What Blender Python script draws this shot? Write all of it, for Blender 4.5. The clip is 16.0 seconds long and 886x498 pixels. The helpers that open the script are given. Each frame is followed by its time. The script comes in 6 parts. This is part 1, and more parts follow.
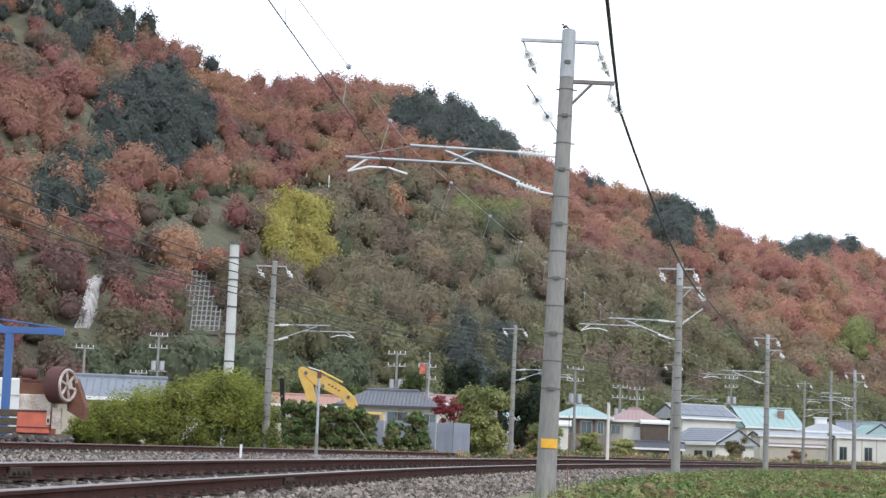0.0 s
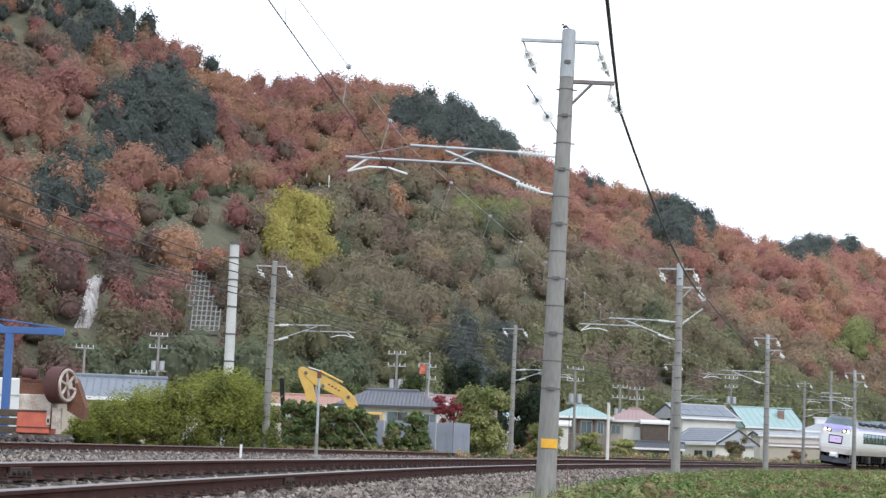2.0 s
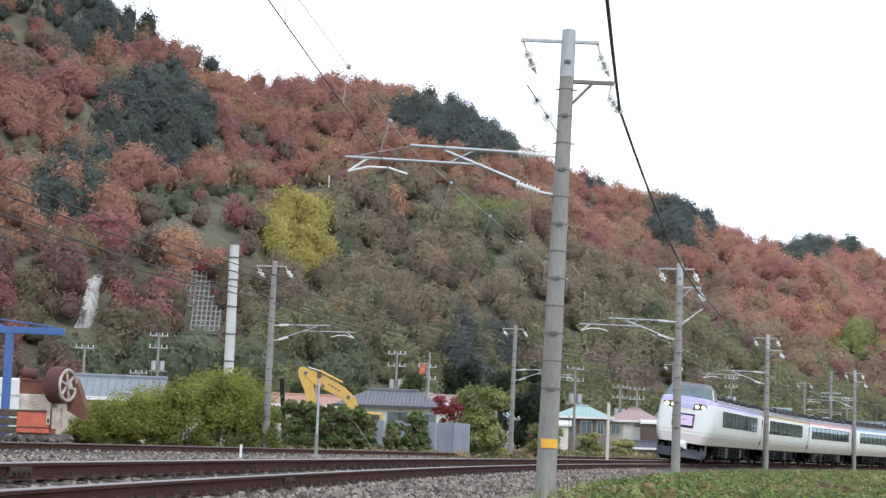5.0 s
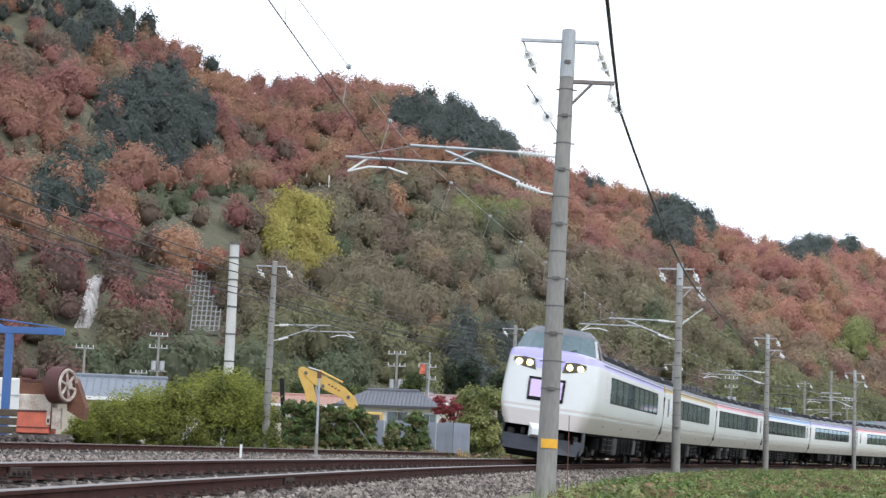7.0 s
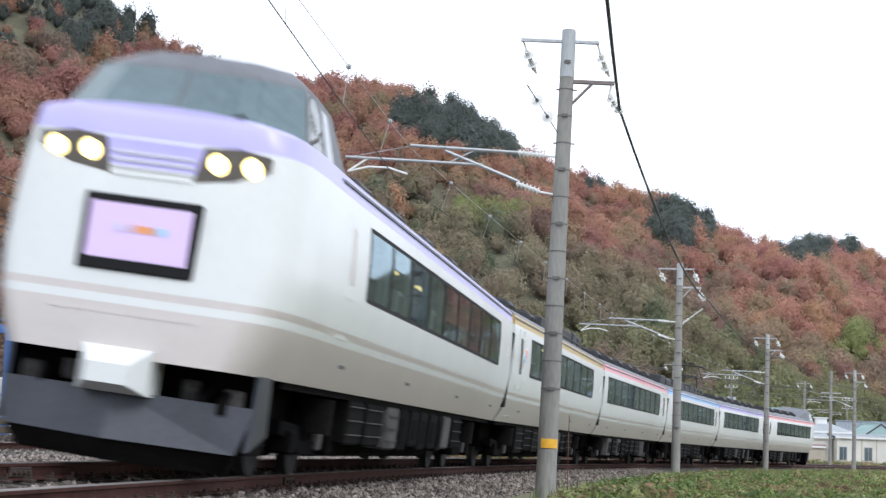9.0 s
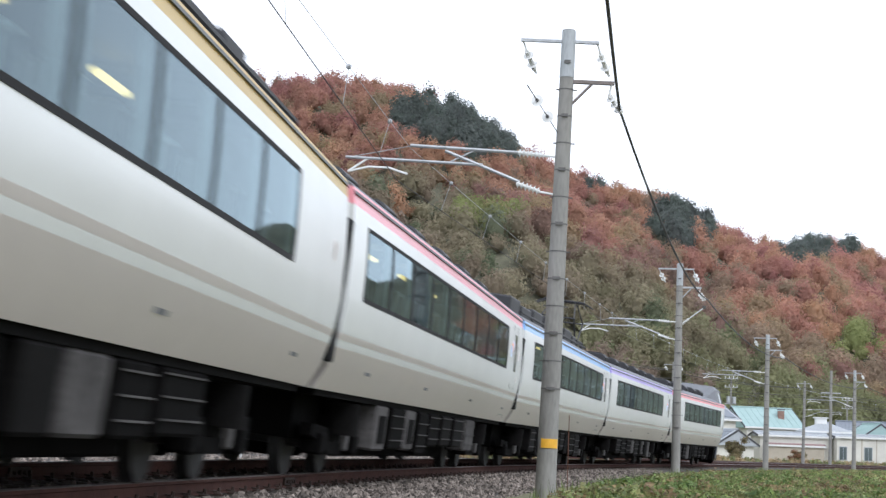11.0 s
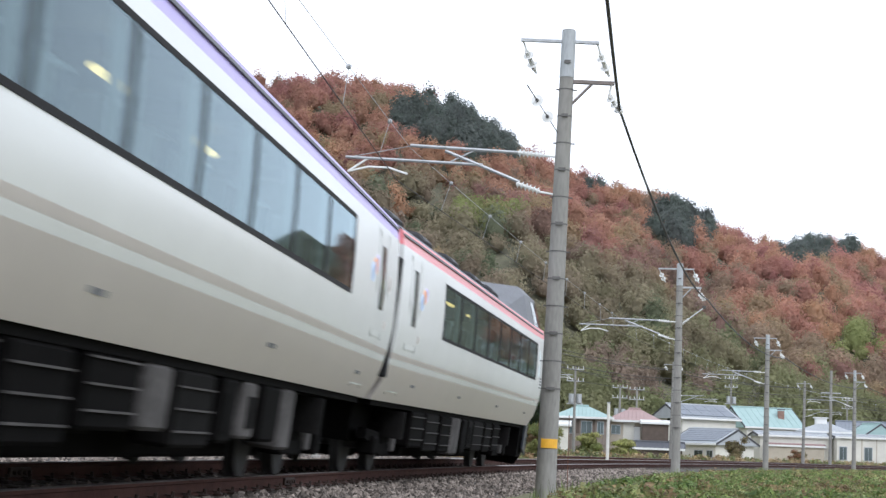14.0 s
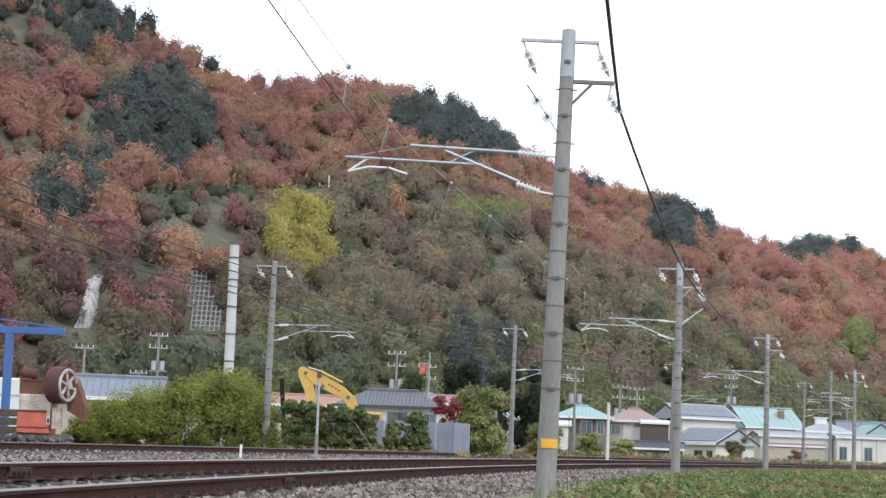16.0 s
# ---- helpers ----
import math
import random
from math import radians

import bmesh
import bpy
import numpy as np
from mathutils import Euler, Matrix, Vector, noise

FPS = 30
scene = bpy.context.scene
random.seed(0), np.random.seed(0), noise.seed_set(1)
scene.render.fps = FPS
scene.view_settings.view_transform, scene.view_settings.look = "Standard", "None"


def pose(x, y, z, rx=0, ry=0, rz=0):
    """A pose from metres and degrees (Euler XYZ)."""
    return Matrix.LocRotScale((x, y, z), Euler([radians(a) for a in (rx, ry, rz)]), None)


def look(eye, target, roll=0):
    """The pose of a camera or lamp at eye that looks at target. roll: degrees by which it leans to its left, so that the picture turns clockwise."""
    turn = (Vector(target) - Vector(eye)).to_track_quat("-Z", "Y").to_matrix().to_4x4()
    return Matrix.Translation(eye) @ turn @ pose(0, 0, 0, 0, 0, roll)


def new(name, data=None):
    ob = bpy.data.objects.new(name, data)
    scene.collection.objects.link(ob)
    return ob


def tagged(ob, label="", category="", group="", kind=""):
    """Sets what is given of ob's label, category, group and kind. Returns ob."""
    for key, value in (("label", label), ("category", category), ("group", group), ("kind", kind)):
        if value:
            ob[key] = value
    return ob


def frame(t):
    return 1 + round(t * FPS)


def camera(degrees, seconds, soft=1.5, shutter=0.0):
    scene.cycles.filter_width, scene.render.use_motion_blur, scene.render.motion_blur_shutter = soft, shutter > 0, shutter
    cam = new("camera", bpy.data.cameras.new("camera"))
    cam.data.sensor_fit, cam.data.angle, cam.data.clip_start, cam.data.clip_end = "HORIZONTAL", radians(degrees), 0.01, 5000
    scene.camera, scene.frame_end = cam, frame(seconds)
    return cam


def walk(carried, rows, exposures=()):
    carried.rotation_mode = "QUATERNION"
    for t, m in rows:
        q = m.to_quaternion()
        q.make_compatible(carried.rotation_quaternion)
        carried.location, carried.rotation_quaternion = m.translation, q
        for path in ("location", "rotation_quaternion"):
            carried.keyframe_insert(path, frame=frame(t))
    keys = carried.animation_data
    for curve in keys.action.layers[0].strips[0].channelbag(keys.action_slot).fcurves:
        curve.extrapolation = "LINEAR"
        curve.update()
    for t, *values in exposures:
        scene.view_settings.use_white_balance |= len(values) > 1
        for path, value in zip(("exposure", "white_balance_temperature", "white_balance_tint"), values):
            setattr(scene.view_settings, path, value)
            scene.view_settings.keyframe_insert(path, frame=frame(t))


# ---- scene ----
LENS = 26.82
cam = camera(LENS, 16.0, soft=1.4, shutter=0.5)
EYE = pose(0, 0, 0.328, 96.083, 0, 0) @ pose(0, 0, 0, 0, 0, 2.137)
walk(cam, [(0, EYE), (16, EYE)], exposures=[(0, 0.64, 5940, 11), (16, 0.64, 5940, 11)])

# overcast daylight: a pale cloud deck over the sky and one weak wide sun
world = bpy.data.worlds.new("overcast_sky")
scene.world = world
world.use_nodes = True
wn, wl = world.node_tree.nodes, world.node_tree.links
sky = wn.new("ShaderNodeTexSky")
sky.sky_type = "NISHITA"
sky.sun_disc = False
sky.sun_elevation, sky.sun_rotation = radians(42), radians(150)
sky_gain = wn.new("ShaderNodeMix")
sky_gain.data_type = "RGBA"
sky_gain.inputs[0].default_value = 0.93
sky_gain.inputs[7].default_value = (9.6, 9.75, 10.0, 1)
wl.new(sky.outputs[0], sky_gain.inputs[6])
wl.new(sky_gain.outputs[2], wn["Background"].inputs[0])
wn["Background"].inputs[1].default_value = 0.105
sun = new("sun", bpy.data.lights.new("sun", "SUN"))
sun.data.energy, sun.data.angle, sun.data.color = 0.9, radians(25), (1, 0.98, 0.95)
sun.matrix_world = look((60, -100, 100), (0, 0, 0))


# ---- materials ----
def material(name, color, rough=0.7, metal=0.0, var=0.25, scale=3.0, bump=0.0, bscale=30.0, dark=None, spec=0.5, island=0.0, random_ob=0.0, stretch=(1, 1, 1), attr="", thin=0.0, bdist=0.02, tint=None):
    m = bpy.data.materials.new(name)
    m.use_nodes = True
    n, l = m.node_tree.nodes, m.node_tree.links
    b = n["Principled BSDF"]
    b.inputs["Roughness"].default_value, b.inputs["Metallic"].default_value = rough, metal
    b.inputs["Specular IOR Level"].default_value = spec
    if tint:
        b.inputs["Specular Tint"].default_value = (*tint, 1)
    tc = n.new("ShaderNodeTexCoord")
    mp = n.new("ShaderNodeMapping")
    mp.inputs["Scale"].default_value = stretch
    l.new(tc.outputs["Object"], mp.inputs[0])
    t1 = n.new("ShaderNodeTexNoise")
    t1.inputs["Scale"].default_value, t1.inputs["Detail"].default_value = scale, 6
    l.new(mp.outputs[0], t1.inputs["Vector"])
    t2 = n.new("ShaderNodeTexNoise")
    t2.inputs["Scale"].default_value, t2.inputs["Detail"].default_value = scale * 9, 3
    l.new(mp.outputs[0], t2.inputs["Vector"])
    ad = n.new("ShaderNodeMath")
    ad.operation = "MULTIPLY_ADD"
    ad.inputs[1].default_value, ad.inputs[2].default_value = 0.4, 0.0
    l.new(t2.outputs[0], ad.inputs[0])
    a2 = n.new("ShaderNodeMath")
    a2.operation = "MULTIPLY_ADD"
    a2.inputs[1].default_value = 0.6
    l.new(t1.outputs[0], a2.inputs[0])
    l.new(ad.outputs[0], a2.inputs[2])
    rg = n.new("ShaderNodeMapRange")
    rg.inputs[1].default_value, rg.inputs[2].default_value = 0.32, 0.68
    l.new(a2.outputs[0], rg.inputs[0])
    mix = n.new("ShaderNodeMix")
    mix.data_type = "RGBA"
    l.new(rg.outputs[0], mix.inputs[0])
    lo = dark if dark else [c * (1 - var) for c in color]
    mix.inputs[6].default_value = (*lo, 1)
    mix.inputs[7].default_value = (*[min(1, c * (1 + var * 0.6)) for c in color], 1)
    out = mix.outputs[2]
    if attr:
        at = n.new("ShaderNodeAttribute")
        at.attribute_name = attr
        mu = n.new("ShaderNodeMix")
        mu.data_type, mu.blend_type = "RGBA", "MULTIPLY"
        mu.inputs[0].default_value = 1
        l.new(at.outputs["Color"], mu.inputs[6])
        l.new(out, mu.inputs[7])
        out = mu.outputs[2]
    for amount, node, socket in ((island, "ShaderNodeNewGeometry", "Random Per Island"), (random_ob, "ShaderNodeObjectInfo", "Random")):
        if amount:
            g = n.new(node)
            hs = n.new("ShaderNodeHueSaturation")
            r2 = n.new("ShaderNodeMapRange")
            r2.inputs[3].default_value, r2.inputs[4].default_value = 1 - amount, 1 + amount
            l.new(g.outputs[socket], r2.inputs[0])
            l.new(r2.outputs[0], hs.inputs["Value"])
            l.new(out, hs.inputs["Color"])
            out = hs.outputs[0]
    l.new(out, b.inputs["Base Color"])
    if thin:
        tr = n.new("ShaderNodeBsdfTranslucent")
        ms = n.new("ShaderNodeMixShader")
        ms.inputs[0].default_value = thin
        l.new(out, tr.inputs[0])
        l.new(b.outputs[0], ms.inputs[1])
        l.new(tr.outputs[0], ms.inputs[2])
        l.new(ms.outputs[0], n["Material Output"].inputs[0])
    if bump:
        bp = n.new("ShaderNodeBump")
        bp.inputs["Strength"].default_value, bp.inputs["Distance"].default_value = bump, bdist
        t3 = n.new("ShaderNodeTexNoise")
        t3.inputs["Scale"].default_value, t3.inputs["Detail"].default_value = bscale, 4
        l.new(mp.outputs[0], t3.inputs["Vector"])
        l.new(t3.outputs[0], bp.inputs["Height"])
        l.new(bp.outputs[0], b.inputs["Normal"])
    return m


def glow(name, color, strength):
    m = bpy.data.materials.new(name)
    m.use_nodes = True
    b = m.node_tree.nodes["Principled BSDF"]
    b.inputs["Base Color"].default_value = (*color, 1)
    b.inputs["Emission Color"].default_value = (*color, 1)
    b.inputs["Emission Strength"].default_value = strength
    return m


def clear_glass(name, color, gloss_color):
    m = bpy.data.materials.new(name)
    m.use_nodes = True
    n, l = m.node_tree.nodes, m.node_tree.links
    tr = n.new("ShaderNodeBsdfTransparent")
    tr.inputs[0].default_value = (*color, 1)
    gl = n.new("ShaderNodeBsdfGlossy")
    gl.inputs["Color"].default_value = (*gloss_color, 1)
    gl.inputs["Roughness"].default_value = 0.03
    fr = n.new("ShaderNodeFresnel")
    fr.inputs[0].default_value = 1.5
    mx = n.new("ShaderNodeMixShader")
    l.new(fr.outputs[0], mx.inputs[0])
    l.new(tr.outputs[0], mx.inputs[1])
    l.new(gl.outputs[0], mx.inputs[2])
    l.new(mx.outputs[0], n["Material Output"].inputs[0])
    return m


M = {}
M["train_glass"] = clear_glass("train_window_glass", (0.60, 0.74, 0.76), (0.75, 0.92, 1.0))
M["concrete"] = material("pole_concrete", (0.25, 0.242, 0.222), 0.85, var=0.3, scale=2.2, bump=0.25, bscale=60, stretch=(1, 1, 0.25))
M["pale_sleeve"] = material("pale_pole_sleeve", (0.40, 0.42, 0.43), 0.6, 0.1, var=0.25, scale=3, stretch=(1, 1, 0.3))
M["steel"] = material("galvanised_steel", (0.42, 0.43, 0.44), 0.45, 0.6, var=0.25, scale=8)
M["dark_steel"] = material("dark_band_steel", (0.13, 0.125, 0.12), 0.6, 0.4, var=0.3, scale=10)
M["wire"] = material("weathered_wire", (0.085, 0.08, 0.078), 0.8, 0.0, var=0.05, scale=0.2, spec=0.2)
M["feeder"] = material("feeder_cable", (0.05, 0.05, 0.052), 0.6, 0.2, var=0.2, scale=2)
M["porcelain"] = material("white_porcelain", (0.72, 0.72, 0.70), 0.25, var=0.1, scale=10)
M["yellow_band"] = material("yellow_band_paint", (0.75, 0.40, 0.03), 0.5, var=0.15, scale=6)
# bed darker than its stones: the shade in their gaps is in its colour
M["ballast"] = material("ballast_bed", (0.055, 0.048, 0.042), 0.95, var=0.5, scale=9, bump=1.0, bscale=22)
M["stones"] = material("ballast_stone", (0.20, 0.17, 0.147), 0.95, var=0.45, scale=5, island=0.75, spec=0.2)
M["rail"] = material("rusty_rail_web", (0.060, 0.027, 0.021), 0.9, 0.0, var=0.35, scale=3, bump=0.3, bscale=40, spec=0.15)
M["rail_top"] = material("polished_rail_head", (0.22, 0.195, 0.185), 0.45, 0.7, var=0.15, scale=2, stretch=(1, 0.1, 1))
M["rail_top_dull"] = material("dull_rail_head", (0.20, 0.17, 0.155), 0.5, 0.5, var=0.25, scale=2)
M["sleeper"] = material("weathered_sleeper", (0.07, 0.058, 0.048), 0.9, var=0.4, scale=4, bump=0.4, stretch=(0.3, 3, 1), random_ob=0.25)
M["clip"] = material("rusty_fastening", (0.045, 0.028, 0.022), 0.9, 0.0, var=0.4, scale=20, random_ob=0.3)
M["ground"] = material("weedy_earth", (0.17, 0.155, 0.085), 0.95, var=0.5, scale=0.25, bump=0.8, bscale=4, dark=(0.075, 0.085, 0.03))
M["bamboo_leaf"] = material("bamboo_leaf", (0.25, 0.27, 0.06), 0.6, var=0.3, scale=0.8, island=0.4, spec=0.2, thin=0.3)
M["grass"] = material("green_weeds", (0.13, 0.20, 0.055), 0.6, var=0.35, scale=0.6, island=0.5, spec=0.25, dark=(0.10, 0.11, 0.035))
M["dry_grass"] = material("dry_grass", (0.30, 0.21, 0.09), 0.8, var=0.3, scale=0.6, island=0.4, spec=0.2)
M["hill"] = material("hill_soil", (0.105, 0.10, 0.062), 0.95, var=0.45, scale=0.12, bump=0.6, bscale=0.8, bdist=0.3)
M["leaf"] = material("autumn_leaves", (0.97, 0.97, 0.97), 0.85, var=0.2, scale=0.2, bump=0.5, bscale=1.3, island=0.05, spec=0.05, attr="tint", thin=0.5, bdist=0.4)
M["leaf_near"] = material("shrub_leaves", (0.9, 0.9, 0.9), 0.6, var=0.25, scale=0.5, island=0.4, spec=0.2, attr="tint", thin=0.35)
M["trunk"] = material("bark", (0.09, 0.07, 0.05), 0.9, var=0.4, scale=5)
M["rock"] = material("pale_cliff_rock", (0.50, 0.48, 0.46), 0.9, var=0.5, scale=0.4, bump=1, bscale=1.2, dark=(0.12, 0.105, 0.09), stretch=(1.6, 1, 0.22))
M["lattice"] = material("sprayed_concrete_frame", (0.24, 0.235, 0.23), 0.9, var=0.25, scale=0.6)
M["white_paint"] = material("train_pearl_white", (0.70, 0.715, 0.70), 0.26, var=0.04, scale=1.2)
M["beige"] = material("train_champagne", (0.575, 0.53, 0.50), 0.3, 0.15, var=0.05, scale=1.2)
M["roof_grey"] = material("train_roof_grey", (0.14, 0.145, 0.158), 0.6, var=0.25, scale=2)
M["roof_dark"] = material("roof_unit_dark", (0.03, 0.03, 0.034), 0.6, 0.1, var=0.3, scale=3)
M["glass"] = material("tinted_window_glass", (0.062, 0.066, 0.062), 0.04, var=0.55, scale=0.9, spec=0.9, tint=(0.72, 0.95, 1.0), random_ob=0.35, stretch=(1.6, 1, 0.5))
M["curtain"] = material("pale_curtain", (0.50, 0.52, 0.50), 0.9, var=0.25, scale=6, stretch=(6, 1, 0.4))
M["seat"] = material("slate_seat_cloth", (0.13, 0.13, 0.15), 0.9, var=0.3, scale=5)
M["saloon_floor"] = material("brown_carpet", (0.14, 0.11, 0.09), 0.9, var=0.3, scale=3)
M["saloon_glow"] = glow("ceiling_lamp_glow", (1.0, 0.68, 0.22), 1.3)
M["windscreen"] = material("windscreen_glass", (0.10, 0.14, 0.15), 0.04, var=0.3, scale=1, spec=0.8, tint=(0.8, 0.96, 1.0))
M["black"] = material("black_frame", (0.015, 0.015, 0.016), 0.7, var=0.2, scale=4, spec=0.15)
# underfloor base colours set near black, well below real paint
M["under"] = material("underfloor_black", (0.0035, 0.0032, 0.0031), 0.9, 0.0, var=0.5, scale=3, spec=0.05)
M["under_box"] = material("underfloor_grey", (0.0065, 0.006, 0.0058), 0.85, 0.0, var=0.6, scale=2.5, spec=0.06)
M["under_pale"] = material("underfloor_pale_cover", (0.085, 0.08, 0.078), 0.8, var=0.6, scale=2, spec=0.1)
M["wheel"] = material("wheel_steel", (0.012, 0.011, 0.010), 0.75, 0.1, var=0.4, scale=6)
M["skirt"] = material("snow_plough_grey", (0.026, 0.030, 0.042), 0.4, 0.1, var=0.5, scale=2)
M["lavender"] = material("lavender_band", (0.50, 0.46, 0.82), 0.3, var=0.05, scale=1)
M["gold"] = material("gold_band", (0.50, 0.33, 0.06), 0.35, var=0.08, scale=1)
M["pink"] = material("pink_band", (0.80, 0.30, 0.35), 0.3, var=0.05, scale=1)
M["blue"] = material("blue_band", (0.25, 0.48, 0.86), 0.3, var=0.05, scale=1)
M["violet"] = material("violet_band", (0.42, 0.34, 0.74), 0.3, var=0.05, scale=1)
M["red"] = material("coral_band", (0.82, 0.26, 0.28), 0.3, var=0.05, scale=1)
M["lamp_glow"] = glow("headlamp_glow", (1, 0.94, 0.76), 30.0)
# reflector emits by itself, standing in for the golden glow round the lamp
M["reflector"] = glow("reflector_glow", (0.98, 0.74, 0.25), 2.2)
M["lamp_bowl"] = material("smoked_lamp_cover", (0.075, 0.06, 0.04), 0.15, var=0.4, scale=6, spec=0.6)
M["sign_glow"] = glow("headboard_glow", (0.62, 0.48, 0.74), 0.16)
M["orange_mark"] = material("orange_mark", (0.85, 0.35, 0.12), 0.4, var=0.05)
M["sky_mark"] = material("pale_blue_mark", (0.45, 0.60, 0.85), 0.4, var=0.05)
M["violet_mark"] = material("pale_violet_mark", (0.66, 0.58, 0.84), 0.4, var=0.05)
M["wall_white"] = material("cream_render", (0.62, 0.60, 0.54), 0.85, var=0.12, scale=0.8)
M["wall_tan"] = material("tan_render", (0.42, 0.37, 0.30), 0.85, var=0.15, scale=0.8)
M["wall_brown"] = material("weathered_board_wall", (0.22, 0.18, 0.155), 0.85, var=0.3, scale=1.5, stretch=(4, 1, 0.5))
M["wall_dark"] = material("dark_timber_wall", (0.10, 0.075, 0.06), 0.8, var=0.3, scale=1.5)
M["teal_roof"] = material("teal_metal_roof", (0.29, 0.40, 0.385), 0.6, var=0.12, scale=1)
M["grey_tile"] = material("grey_roof_tile", (0.095, 0.10, 0.115), 0.55, var=0.2, scale=2, random_ob=0.15)
M["blue_roof"] = material("slate_blue_roof", (0.165, 0.185, 0.215), 0.5, var=0.2, scale=2)
M["pink_roof"] = material("faded_red_roof", (0.32, 0.22, 0.21), 0.6, var=0.15, scale=1)
M["salmon_roof"] = material("salmon_tile_roof", (0.36, 0.20, 0.15), 0.6, var=0.15, scale=1)
M["eave"] = material("white_fascia", (0.70, 0.70, 0.68), 0.6, var=0.08, scale=1)
M["fence"] = material("grey_sheet_fence", (0.27, 0.29, 0.33), 0.6, 0.1, var=0.2, scale=1, random_ob=0.15)
M["blue_steel"] = material("blue_gantry_paint", (0.05, 0.12, 0.32), 0.5, var=0.2, scale=1.5)
M["yellow_digger"] = material("excavator_yellow", (0.57, 0.36, 0.085), 0.45, var=0.2, scale=2)
M["maroon"] = material("dark_maroon_iron", (0.085, 0.03, 0.028), 0.75, var=0.4, scale=2, bump=0.3)
M["rubble"] = material("dark_rubble", (0.13, 0.11, 0.10), 0.95, var=0.4, scale=2, island=0.6, spec=0.2)
M["rust"] = material("rusted_iron", (0.17, 0.075, 0.045), 0.85, 0.1, var=0.5, scale=2, bump=0.3)
M["orange_red"] = material("faded_orange_paint", (0.50, 0.12, 0.07), 0.6, var=0.3, scale=2)
M["dirty_white"] = material("dirty_white_paint", (0.52, 0.48, 0.43), 0.7, var=0.4, scale=2, dark=(0.22, 0.14, 0.10))
M["stack_white"] = material("stack_white_paint", (0.50, 0.50, 0.48), 0.6, var=0.15, scale=0.8)
M["verge"] = material("dark_bargeboard", (0.055, 0.055, 0.06), 0.6, var=0.2, scale=2)
M["pale_roof"] = material("pale_metal_roof", (0.36, 0.38, 0.40), 0.5, 0.1, var=0.15, scale=1)
M["brick_red"] = material("brown_chimney_brick", (0.23, 0.14, 0.11), 0.85, var=0.3, scale=3)
M["sky_blue_wall"] = material("pale_blue_shutter", (0.50, 0.58, 0.60), 0.6, var=0.1, scale=1)
M["bird"] = material("grey_bird_feathers", (0.09, 0.085, 0.08), 0.8, var=0.3, scale=20)


# ---- mesh helpers ----
def mesh_of(name, bm, mat):
    me = bpy.data.meshes.new(name)
    bm.normal_update()
    bm.to_mesh(me)
    bm.free()
    for x in (mat if isinstance(mat, (list, tuple)) else [mat]):
        me.materials.append(x)
    return me


def part(name, bm, mat, parent=None, label="", at=None, smooth=False):
    ob = new(name, mesh_of(name, bm, mat))
    if smooth:
        ob.data.polygons.foreach_set("use_smooth", [True] * len(ob.data.polygons))
        ob.data.set_sharp_from_angle(angle=radians(38))
    if parent:
        ob.parent = parent
    if at:
        ob.matrix_basis = at
    if label:
        tagged(ob, label)
    return ob


def thing(name, m, label, category, group="", kind=""):
    ob = new(name)
    ob.matrix_basis = m
    ob.empty_display_size = 0.2
    return tagged(ob, label, category, group, kind)


def box(bm, x0, x1, y0, y1, z0, z1, m=None, bevel=0.0):
    mm = Matrix.Translation(((x0 + x1) / 2, (y0 + y1) / 2, (z0 + z1) / 2)) @ Matrix.Diagonal((x1 - x0, y1 - y0, z1 - z0, 1))
    r = bmesh.ops.create_cube(bm, size=1, matrix=(m @ mm) if m else mm)
    if bevel:
        es = list({e for v in r["verts"] for e in v.link_edges})
        bmesh.ops.bevel(bm, geom=es, offset=bevel, segments=1, affect="EDGES")
    return bm


def rod(bm, a, b, r0, r1=None, n=8):
    a, b = Vector(a), Vector(b)
    d = b - a
    m = Matrix.Translation((a + b) / 2) @ d.to_track_quat("Z", "Y").to_matrix().to_4x4()
    bmesh.ops.create_cone(bm, cap_ends=True, segments=n, radius1=r0, radius2=r0 if r1 is None else r1, depth=d.length, matrix=m)
    return bm


def B():
    return bmesh.new()


def prism(bm, outline, y0, y1, axis="y"):
    """An outline in (x, z), or (y, z) for axis x, drawn out along the axis."""
    f = (lambda p, k: (p[0], k, p[1])) if axis == "y" else (lambda p, k: (k, p[0], p[1]))
    a = [bm.verts.new(f(p, y0)) for p in outline]
    b = [bm.verts.new(f(p, y1)) for p in outline]
    n = len(outline)
    bm.faces.new(a)
    bm.faces.new(b[::-1])
    for i in range(n):
        bm.faces.new((a[i], b[i], b[(i + 1) % n], a[(i + 1) % n]))
    bmesh.ops.recalc_face_normals(bm, faces=bm.faces[:])
    return bm


# ---- the line of the railway ----
NODE_S = [-60, -20, 20, 60, 100, 140, 190]
NODE_K = [0.0025, 0.0023, 0.0016, 0.0023, 0.0021, 0.0018, 0.0016]
CANT = 0.11
LINE_S = np.arange(-230, 420, 0.5)
_k = np.interp(LINE_S, NODE_S, NODE_K)
_i0 = int(np.argmin(abs(LINE_S)))
_th = np.cumsum(_k) * 0.5
LINE_T = _th - _th[_i0] + 0.2055
_x, _y = np.cumsum(np.sin(LINE_T)) * 0.5, np.cumsum(np.cos(LINE_T)) * 0.5
LINE_X, LINE_Y = _x - _x[_i0] + 3.977, _y - _y[_i0] + 60.62


def on_line(s, off=0.0, z=0.0, cant=CANT):
    """A point beside the main line at the way s: off metres to the side of the poles, z above the rails."""
    t = float(np.interp(s, LINE_S, LINE_T))
    o, zz = off * math.cos(cant) + z * math.sin(cant), z * math.cos(cant) - off * math.sin(cant)
    return Vector((float(np.interp(s, LINE_S, LINE_X)) + math.cos(t) * o, float(np.interp(s, LINE_S, LINE_Y)) - math.sin(t) * o, zz))


def heading(s):
    return float(np.interp(s, LINE_S, LINE_T))


